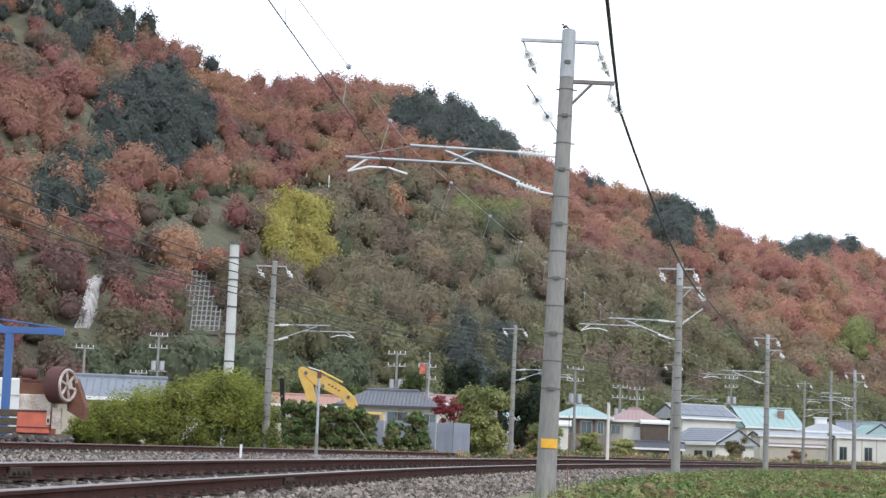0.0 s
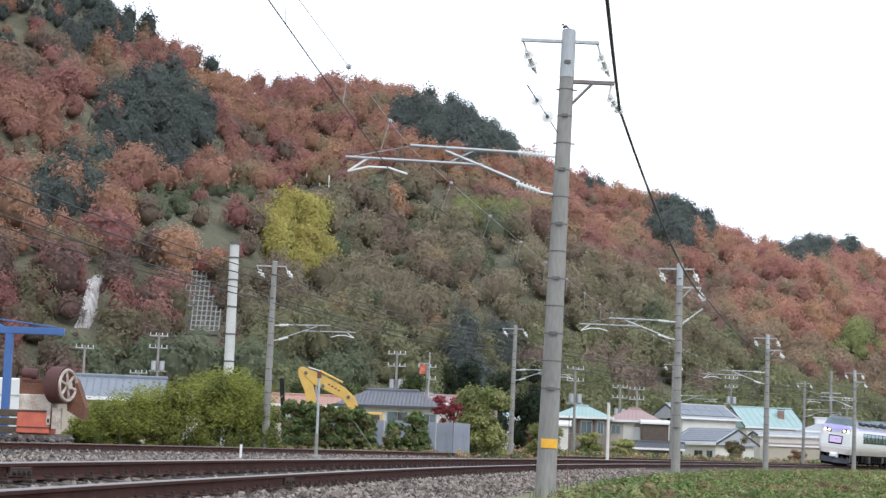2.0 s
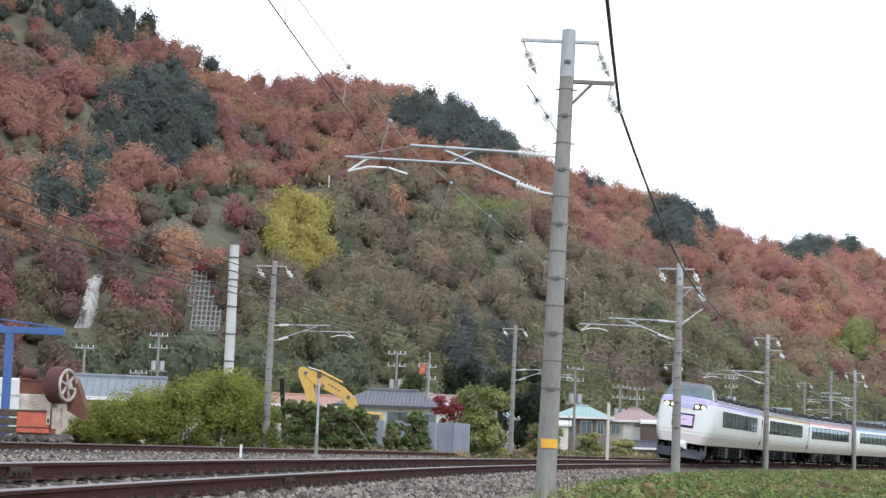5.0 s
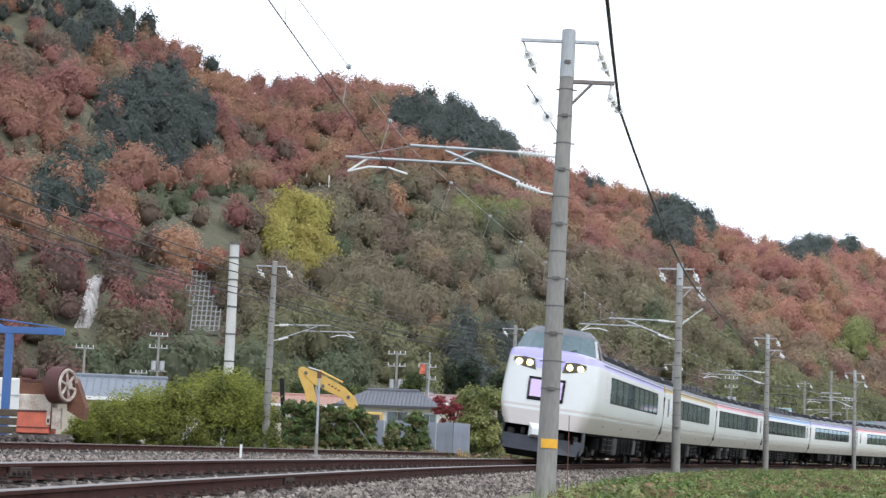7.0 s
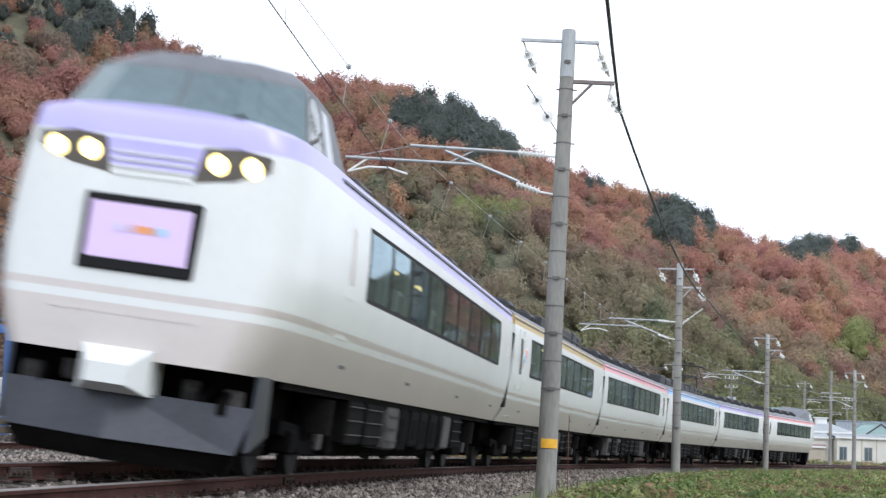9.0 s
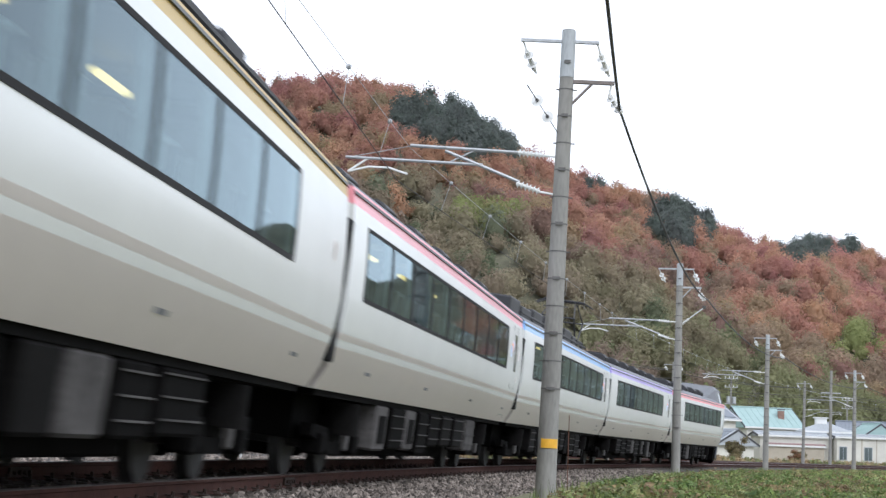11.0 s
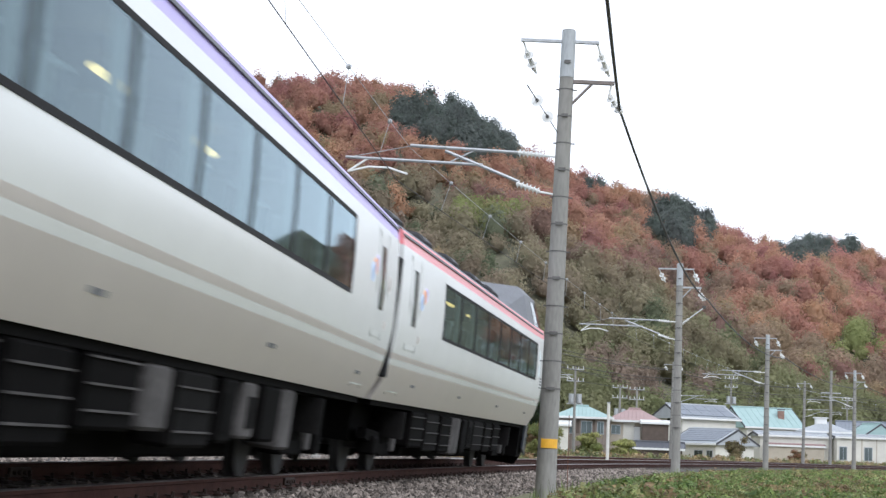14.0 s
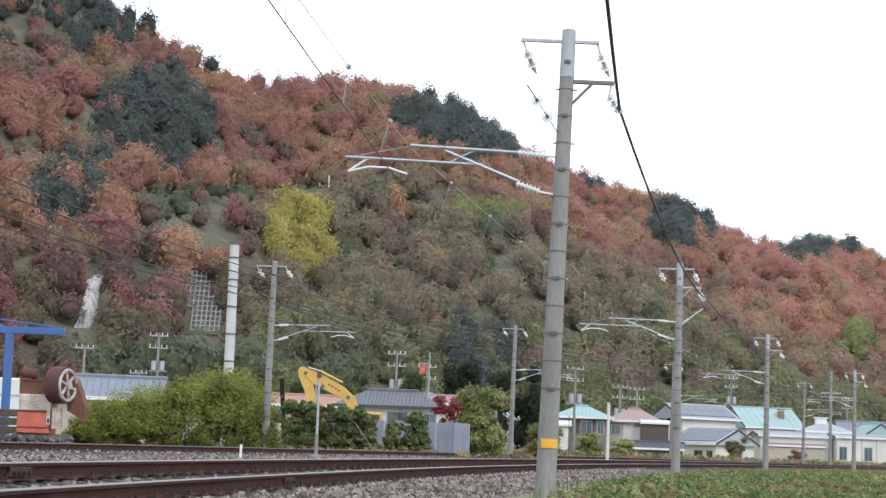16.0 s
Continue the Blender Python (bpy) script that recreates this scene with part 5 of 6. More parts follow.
def weeds():
    rng = np.random.default_rng(21)
    blobs = []
    for _ in range(3000):
        s = -40 + 130 * rng.random() ** 1.2
        o = 3.45 + 0.6 * rng.random() + 9 * rng.random() ** 1.3
        p = on_line(s, o, 0, 0)
        if p.x / max(p.y, 1) > 0.30 or p.y < 17:
            continue
        h = rng.uniform(0.10, 0.26) * (1 + 0.4 * noise.noise((p.x * 0.5, p.y * 0.5, 0)))
        blobs.append((p.x, p.y, -0.50 + h * 0.4, rng.uniform(0.18, 0.4), rng.uniform(0.18, 0.4), h))
    thicket("weed_bank", "low green leafy weeds on the bank beside the track", "weeds", blobs, 100, 0.15, [(0.19, 0.25, 0.08), (0.15, 0.21, 0.065), (0.26, 0.30, 0.12), (0.28, 0.27, 0.12), (0.28, 0.20, 0.11)], 22, 0, 0.5, "leaf_near", "stuff")
    bm = B()
    for _ in range(5200):
        s = -40 + 90 * rng.random() ** 1.2
        o = 3.3 + 7 * rng.random() ** 1.3
        p = on_line(s, o, 0, 0)
        p.z = -0.5
        h, a = rng.uniform(0.15, 0.45), rng.uniform(0, 6.28)
        d = Vector((math.cos(a), math.sin(a), 0)) * 0.012
        tip = p + Vector((rng.uniform(-0.15, 0.15), rng.uniform(-0.15, 0.15), h))
        bm.faces.new([bm.verts.new(p - d), bm.verts.new(p + d), bm.verts.new(tip)])
    tagged(part("grass_blades", bm, M["grass"]), "thin green grass blades among the weeds", "grass", kind="stuff")
    blobs = []
    for _ in range(900):
        s, o = rng.uniform(62, 215), rng.uniform(-19, -16.2)
        p = on_line(s, o, 0, 0)
        h = rng.uniform(0.22, 0.75)
        blobs.append((p.x, p.y, -0.5 + h * 0.5, rng.uniform(0.3, 0.8), rng.uniform(0.3, 0.8), h))
    for _ in range(160):
        h = rng.uniform(0.2, 0.5)
        blobs.append((rng.uniform(-9, 5), rng.uniform(95.5, 97.2), -0.5 + h * 0.6, rng.uniform(0.15, 0.4), rng.uniform(0.15, 0.4), h))
    thicket("dry_weeds", "dry orange and tan grass along the far track", "weeds", blobs, 60, 0.2, [(0.40, 0.28, 0.15), (0.34, 0.28, 0.15), (0.24, 0.25, 0.11), (0.20, 0.23, 0.10), (0.42, 0.32, 0.19)], 23, 0, 0.5, "leaf_near", "stuff")


def tree(name, label, x, y, r, h, tints, seed, leaves=650, size=0.12, base=-0.5, low=0.25, count=16):
    rng = np.random.default_rng(seed)
    blobs = []
    for i in range(count):
        a, d = rng.uniform(0, 6.28), r * 0.62 * math.sqrt(rng.random())
        t = rng.uniform(low, 0.85)
        blobs.append((x + d * math.cos(a), y + d * math.sin(a), base + h * t, r * rng.uniform(0.35, 0.5), r * rng.uniform(0.35, 0.5), h * rng.uniform(0.13, 0.2)))
    return thicket(name, label, "tree", blobs, leaves, size, tints, seed, 8, 0.65, base=base)


def garden_trees():
    G = [(0.10, 0.13, 0.045), (0.13, 0.15, 0.05), (0.08, 0.11, 0.04)]
    GL = [(0.29, 0.30, 0.10), (0.33, 0.33, 0.13), (0.22, 0.25, 0.09)]
    tree("garden_tree", "olive green bushy tree behind the far track", 2.5, 105, 1.75, 4.3, GL, 31, 700, 0.10, -0.5, 0.06, 34)
    tree("garden_tree", "olive green bushy tree behind the far track", 6.4, 109, 1.2, 2.6, GL, 32, 600, 0.10, -0.5, 0.08, 20)
    rng = np.random.default_rng(33)
    blobs = []
    for _ in range(30):
        a, d = rng.uniform(0, 6.28), math.sqrt(rng.random())
        blobs.append((1.1 + 1.55 * d * math.cos(a), 127 + 1.2 * d * math.sin(a), 3.0 + 0.75 * d * math.sin(a * 2.3) + rng.uniform(-0.4, 0.5), rng.uniform(0.3, 0.6), rng.uniform(0.3, 0.6), rng.uniform(0.2, 0.38)))
    thicket("red_maple", "deep red spreading maple in a garden", "tree", blobs, 170, 0.19, [(0.24, 0.045, 0.055), (0.30, 0.07, 0.07)], 33, 12, 0.3)
    tree("red_shrub", "dull red shrub by a mast", 6.0, 112, 0.9, 2.4, [(0.22, 0.07, 0.05), (0.16, 0.10, 0.05)], 34)
    tree("garden_tree", "green shrub in front of a teal-roofed house", 16.6, 200, 1.7, 3.2, GL, 35, 400, 0.12, -0.5, 0.05, 24)
    tree("garden_tree", "green shrub in front of a teal-roofed house", 20.5, 202, 1.9, 2.6, GL, 36, 400, 0.12, -0.5, 0.05, 24)
    tree("garden_tree", "brown-leaved garden tree before a white house", 34.6, 215, 1.7, 3.4, [(0.24, 0.20, 0.11), (0.18, 0.15, 0.08)], 37, 220)
    tree("garden_tree", "orange-brown shrub by a long white house", 43.0, 222, 1.3, 2.6, [(0.26, 0.14, 0.08), (0.2, 0.16, 0.08)], 38, 200)
    for i, (x, y, r, h) in enumerate([(-3.0, 190, 2.4, 9), (2.4, 195, 2.8, 10.5), (6.0, 192, 2.4, 9.0), (9.5, 196, 2.6, 10.0), (-15, 210, 3.5, 8), (-24, 215, 3.5, 7.5), (-9.5, 205, 3.0, 7.5)]):
        tree("valley_tree", "dark green conifer at the foot of the hill" if 0 < x < 12 else "green tree at the foot of the hill", x, y, r, h, [(0.035, 0.05, 0.03), (0.045, 0.06, 0.03)] if 0 < x < 12 else G, 50 + i, 800, 0.075, -0.5, 0.1, 22)


# ---- buildings ----
def window(parent, x, y, z, w, h):
    f = part("window", box(B(), x - w / 2 - 0.06, x + w / 2 + 0.06, y - 0.06, y + 0.02, z - 0.06, z + h + 0.06, bevel=0.01), M["steel"], parent)
    for k in (-1, 1):
        part("pane", box(B(), x + (k - 1) * w / 4 + 0.02 if k > 0 else x - w / 2 + 0.02, x + w / 2 - 0.02 if k > 0 else x - 0.02, y - 0.075, y - 0.05, z + 0.03, z + h - 0.03), M["glass"], f)


def house(name, label, x, y, w, d, hw, hr, rz, wall, roof, kind="hip", wins=(), over=0.5, base=-0.5, ribs=0.45, panels=(), slabs=None, end_win=0, hip=0.0, fascia="eave"):
    th = thing(name, Matrix.Translation((x, y, base)) @ Matrix.Rotation(radians(rz), 4, "Z"), label, "house", "valley houses")
    bm = box(B(), -w / 2, w / 2, -d / 2, d / 2, 0, hw)
    if kind == "gable":
        for sx in (-1, 1):
            prism(bm, [(-d / 2, hw), (d / 2, hw), (0, hw + hr * d / (d + 2 * over))], sx * w / 2 - 0.1, sx * w / 2 + 0.1, "x")
    part("wall", bm, M[wall], th)
    W, D = w / 2 + over, d / 2 + over
    e = 0 if kind == "gable" else hip or min(D, W * 0.8)
    q = [(-W, -D, hw), (W, -D, hw), (W, D, hw), (-W, D, hw), (-W + e, 0, hw + hr), (W - e, 0, hw + hr)]
    bm = B()
    v = [bm.verts.new(p) for p in q]
    lo = [bm.verts.new((p[0], p[1], p[2] - 0.14)) for p in q[:4]]
    for f in ((0, 1, 5, 4), (1, 2, 5), (2, 3, 4, 5), (3, 0, 4)):
        bm.faces.new([v[i] for i in f])
    for i in range(4):
        bm.faces.new((v[i], v[(i + 1) % 4], lo[(i + 1) % 4], lo[i]))
    bm.faces.new(lo[::-1])
    bmesh.ops.recalc_face_normals(bm, faces=bm.faces[:])
    rf = part("roof", bm, M[roof], th)
    bm = B()
    n = int(2 * W / ribs)
    for i in range(1, n):
        xx = -W + 2 * W * i / n
        top = min(1.0, (W - abs(xx)) / e) if e else 1.0
        for sd in (-1, 1):
            rod(bm, (xx, sd * D, hw + 0.02), (xx, sd * D * (1 - top), hw + hr * top + 0.02), 0.035, n=4)
    part("roof_ribs", bm, M[roof], rf)
    bm = rod(B(), (-W + e, 0, hw + hr + 0.04), (W - e, 0, hw + hr + 0.04), 0.13, n=6)
    part("ridge_cap", bm, M[roof], rf)
    for sd in (-1, 1):
        part("fascia", box(B(), -W - 0.02, W + 0.02, sd * D - 0.04, sd * D + 0.04, hw - 0.2, hw + 0.03), M[fascia], rf, "white eaves board" if fascia == "eave" else "dark eaves board")
    if kind == "gable":
        for sx in (-1, 1):
            for sd in (-1, 1):
                bm = B()
                prism(bm, [(sd * (D + 0.02), hw - 0.2), (sd * (D + 0.02), hw + 0.04), (0, hw + hr + 0.05), (0, hw + hr - 0.2)], sx * W - 0.05, sx * W + 0.05, "x")
                part("bargeboard", bm, M["verge"], rf, "dark bargeboard")
    if slabs:
        cols, rows = slabs
        slope = math.atan2(hr, D)
        run = math.hypot(hr, D)
        m = Matrix.Translation((0, -D, hw)) @ Matrix.Rotation(slope, 4, "X")
        for i in range(cols):
            for j in range(rows):
                x0, x1 = -W * 0.88 + 1.76 * W * i / cols, -W * 0.88 + 1.76 * W * (i + 1) / cols
                y0, y1 = run * (0.14 + 0.8 * j / rows), run * (0.14 + 0.8 * (j + 1) / rows)
                part("roof_panel", box(B(), x0 + 0.03, x1 - 0.03, y0 + 0.03, y1 - 0.03, 0.03, 0.11, m), M["blue_roof"], rf)
    if end_win:
        f = part("window", box(B(), end_win * w / 2 - 0.05, end_win * w / 2 + 0.05, -0.4, 0.4, hw - 0.5, hw + 0.35, bevel=0.01), M["verge"], th)
        part("pane", box(B(), end_win * w / 2 - 0.07, end_win * w / 2 + 0.07, -0.33, 0.33, hw - 0.43, hw + 0.28), M["glass"], f)
    for px, pz, pw, ph, pm in panels:
        part("wall_panel", box(B(), px - pw / 2, px + pw / 2, -d / 2 - 0.05, -d / 2 + 0.02, pz, pz + ph), M[pm], th)
        part("panel_frame", box(B(), px - pw / 2 - 0.06, px + pw / 2 + 0.06, -d / 2 - 0.07, -d / 2 - 0.02, pz + ph, pz + ph + 0.08), M["wall_brown"], th)
    for wx, wz, ww, wh in wins:
        window(th, wx, -d / 2, wz, ww, wh)
    return th


def houses():
    house("bungalow", "bungalow with grey tiled hip roof and pale wall", -3.6, 152, 8.0, 6, 3.95, 1.3, -3, "wall_white", "grey_tile", "hip", [(-3.2, 2.4, 1.0, 1.0), (0.6, 2.3, 1.6, 1.2), (3.2, 2.3, 1.0, 1.1)], hip=2.4, ribs=0.3, fascia="verge")
    house("bungalow", "low house with salmon tiled roof", -10.5, 168, 8.5, 5, 4.1, 0.9, 0, "wall_tan", "salmon_roof", "gable", [(0, 2, 1.5, 1)])
    house("bungalow", "low house with faded red roof behind", 1.5, 172, 8, 5, 4.8, 0.7, 0, "wall_tan", "pink_roof", "gable")
    house("shed", "long shed with slate-blue metal roof", -21.5, 122, 6.5, 6, 3.2, 1.4, 8, "wall_tan", "blue_roof", "gable", [(0, 1.5, 1.4, 1)])
    house("shed", "small shed with slate-blue roof", -17.6, 126, 3.2, 4, 3.0, 0.8, 0, "wall_white", "blue_roof", "gable")
    # its wall_dark panels are flat stand-ins for the dark upright openings
    house("small_house", "white house under a teal metal hip roof", 17.0, 218, 6.0, 6, 4.9, 1.3, -4, "wall_brown", "teal_roof", "hip", [(-1.5, 3.0, 0.8, 1.4), (0.5, 3.0, 1.2, 1.4), (2.1, 3.0, 0.7, 1.4)], 0.6, panels=[(-2.2, 1.0, 1.4, 1.9, "wall_white"), (0.6, 1.0, 1.2, 1.7, "wall_dark"), (1.3, 3.0, 0.35, 1.7, "wall_dark"), (-0.5, 3.0, 0.35, 1.7, "wall_dark")])
    house("lean_to", "low white lean-to with flat pale roof", 14.2, 213.4, 2.0, 2.4, 3.9, 0.3, -4, "wall_white", "eave", "gable", [], 0.25)
    # the two right-hand panels stand in for the shaded porch recess
    house("small_house", "tan house under a faded pink hip roof", 23.2, 219, 5.6, 6, 4.7, 1.4, -6, "wall_tan", "pink_roof", "hip", [(-2.1, 3.1, 1.0, 1.0)], 0.6, panels=[(-0.6, 2.2, 1.3, 2.2, "wall_white"), (0.35, 2.1, 0.7, 1.9, "eave"), (1.3, 2.0, 0.9, 2.5, "wall_dark"), (2.35, 2.0, 0.9, 2.5, "wall_brown")])
    house("canopy_roof", "narrow pale canopy over the porch of the tan house", 25.2, 214.9, 3.0, 1.2, 4.55, 0.12, -6, "wall_dark", "eave", "gable", [], 0.25)
    house("lean_to", "dark tiled lean-to below the tan house", 25.0, 214, 6.4, 3, 1.6, 0.7, -6, "wall_dark", "grey_tile", "gable", [], 0.3)
    house("two_storey_house", "two-storey cream house with grey gable roof", 33.3, 240, 8.0, 6.4, 5.7, 1.7, 25, "wall_white", "pale_roof", "gable", [(-1.6, 3.7, 1.6, 0.8), (0.7, 3.7, 1.5, 0.8), (2.9, 3.5, 1.1, 0.8)], 0.55, slabs=(5, 2), end_win=-1)
    house("tiled_cottage", "cream cottage with silver-grey tiled gable roof", 34.0, 229, 7.0, 7.0, 2.45, 1.8, -50, "wall_white", "pale_roof", "gable", [(0.8, 0.8, 1.3, 0.8), (2.6, 0.8, 0.9, 0.8)], 0.5, slabs=(9, 6))
    house("long_house", "large house with teal metal roof", 45.6, 262, 8.2, 9, 5.2, 2.75, 14, "wall_white", "teal_roof", "gable", [(1.0, 3.9, 2.0, 0.7), (-2.5, 3.8, 1.4, 0.7)], 0.5, ribs=0.9)
    house("shop_building", "long low cream building with white eaves and canopy", 47.0, 248, 9.2, 6, 4.0, 0.45, 2, "wall_white", "pale_roof", "gable", [(-3.6, 1.0, 0.8, 1.6)], 0.35, panels=[(-1.6, 0.6, 2.2, 1.7, "sky_blue_wall"), (1.2, 0.6, 2.6, 1.7, "sky_blue_wall"), (3.6, 0.8, 0.9, 1.6, "wall_white")])
    house("canopy_roof", "faded pink canopy along the low building", 47.0, 244.5, 7.6, 0.9, 2.75, 0.12, 2, "wall_tan", "pink_roof", "gable", [], 0.2)
    house("hipped_house", "house with pale grey metal hip roof", 52.9, 254.5, 5.8, 6, 4.85, 1.2, 0, "wall_tan", "pale_roof", "hip", [], 0.4)
    house("hipped_house", "house with grey roof behind the cream wing", 60.5, 262, 8.0, 6, 5.2, 1.3, -10, "wall_tan", "blue_roof", "gable", [], 0.4)
    house("cream_wing", "cream building wing with flat grey roof and tall windows", 57.2, 246, 10.0, 5, 4.1, 0.3, 2, "wall_white", "pale_roof", "gable", [(-4.2, 1.1, 0.95, 1.7), (-0.9, 1.1, 1.0, 1.7), (2.6, 1.1, 1.0, 1.7)], 0.3, panels=[(-1.75, 0.3, 0.12, 3.6, "wall_tan"), (0.2, 0.3, 0.12, 3.6, "wall_tan")])
    house("teal_gable", "pale gable end under a teal metal roof", 58.3, 250, 5.0, 4.4, 4.3, 1.75, -78, "wall_white", "teal_roof", "gable", [], 0.4)
    vt = thing("roof_ventilator", Matrix.Translation((52.4, 254.5, 5.4)), "white louvred ventilator box on the roof ridge", "ventilator")
    part("box", box(B(), -0.75, 0.75, -0.5, 0.5, -0.2, 0.75, bevel=0.04), M["eave"], vt)
    part("cap", box(B(), -0.95, 0.95, -0.7, 0.7, 0.75, 0.88, bevel=0.03), M["eave"], vt)
    house("far_house", "small distant house with teal roof", 8.6, 235, 3.0, 5, 4.8, 1.2, 0, "wall_white", "teal_roof", "hip")
    ch = thing("chimney_stack", Matrix.Translation((48.0, 260.2, 5.6)), "brown brick chimney stack with dark cap", "chimney")
    part("stack", box(B(), -0.42, 0.42, -0.4, 0.4, -0.6, 1.5, bevel=0.03), M["brick_red"], ch)
    part("cap", box(B(), -0.5, 0.5, -0.5, 0.5, 1.6, 1.75, bevel=0.03), M["grey_tile"], ch)


def fence():
    th = thing("sheet_fence", Matrix.Translation((0, 102, -0.5)), "grey corrugated sheet fence along the yard", "fence")
    bm = B()
    for k in range(4):
        box(bm, 0.03 + k * 0.115, 0.085 + k * 0.115, -0.045, 0.0, 0, 2.2)
    box(bm, 0, 0.46, -0.012, 0.012, 0, 2.2)
    sheet = mesh_of("sheet", bm, M["fence"])
    for i in range(21):
        ob = new("sheet", sheet)
        ob.parent = th
        ob.matrix_basis = pose(-8.0 + i * 0.47, 0, -0.03 * (i % 3), 0, (i * 37 % 5 - 2) * 0.3, 0)
    for i in range(8):
        part("post", rod(B(), (-8 + i * 1.4, 0.06, -0.1), (-8 + i * 1.4, 0.06, 2.2), 0.03, n=6), M["rust"], th)


def utility_pole(x, y, h, arms=2, can=True):
    th = thing("utility_pole", pose(x, y, -0.5, 0, 0, random.uniform(-20, 20)), "grey concrete utility pole with crossarms and transformer", "utility pole", "village utility poles")
    part("shaft", rod(B(), (0, 0, 0), (0, 0, h), 0.19, 0.11, n=12), M["concrete"], th, smooth=True)
    for k in range(arms):
        z = h - 0.3 - k * 1.3
        part("crossarm", box(B(), -1.0, 1.0, -0.05, 0.05, z - 0.05, z + 0.05), M["steel"], th)
        for xx in (-0.9, -0.3, 0.35, 0.9):
            bm = B()
            insulator(bm, (xx, 0, z + 0.05), (xx, 0, z + 0.35), 0.08, 2)
            part("insulator", bm, M["porcelain"], th)
    if can:
        for xx in (-0.42, 0.45):
            part("transformer", rod(B(), (xx, -0.1, h - 4.0), (xx, -0.1, h - 3.0), 0.3, n=14), M["steel"], th, "grey cylindrical transformer", smooth=True)
        part("bracket", box(B(), -0.9, 0.9, -0.1, 0.1, h - 4.15, h - 4.02), M["steel"], th)


def banded_column():
    th = thing("steel_stack", Matrix.Translation((-16.9, 150, -0.5)), "tall white banded steel stack with dark rim", "stack")
    part("shaft", rod(B(), (0, 0, 0), (0, 0, 16.6), 0.42, 0.38, n=20), M["stack_white"], th, smooth=True)
    for z in (5.0, 7.0, 9.2, 11.4, 13.6, 15.4):
        part("band", rod(B(), (0, 0, z), (0, 0, z + 0.12), 0.44, n=20), M["dark_steel"], th)
    part("rim", rod(B(), (0, 0, 16.55), (0, 0, 16.75), 0.45, n=20), M["dark_steel"], th)


# ---- yard ----
def gantry():
    th = thing("blue_gantry", Matrix.Translation((-18.5, 80, -0.5)), "blue painted steel gantry in the yard", "gantry")
    part("post", box(B(), -0.16, 0.16, -0.16, 0.16, 0, 5.0, bevel=0.02), M["blue_steel"], th)
    bm = box(B(), -2.6, 2.35, -0.14, 0.14, 5.0, 5.30, bevel=0.015)
    part("beam", bm, M["blue_steel"], th)
    bm = prism(B(), [(-2.0, 5.3), (-0.2, 5.3), (-0.9, 5.62), (-2.0, 5.7)], -0.05, 0.05)
    rod(bm, (-0.5, 0, 5.6), (2.0, 0, 5.34), 0.03, n=6)
    part("bracing", bm, M["blue_steel"], th)
    part("upper_rail", box(B(), -2.6, -0.6, -0.08, 0.08, 5.72, 5.82), M["blue_steel"], th)
    part("foot", box(B(), -0.3, 0.3, -0.3, 0.3, -0.05, 0.05), M["blue_steel"], th)
    st = thing("timber_stack", Matrix.Translation((-18.2, 78.5, -0.5)), "stack of dark timber baulks in the yard", "timber")
    for k in range(5):
        part("baulk", box(B(), -0.8 + 0.1 * (k % 2), 0.75, -0.3, 0.3, k * 0.36, k * 0.36 + 0.3, bevel=0.02), M["trunk"], st)
    # ribbed white box standing in for a bluish-white building
    tk = thing("white_block", Matrix.Translation((-19.2, 84, -0.5)), "plain white block for a bluish-white building beside the gantry", "tank")
    part("shell", box(B(), -0.6, 0.6, -0.5, 0.5, 0, 3.2, bevel=0.06), M["eave"], tk)
    for k in range(3):
        part("rib", box(B(), -0.62, 0.62, -0.53, 0.53, 0.8 + k * 0.8, 0.86 + k * 0.8), M["steel"], tk)


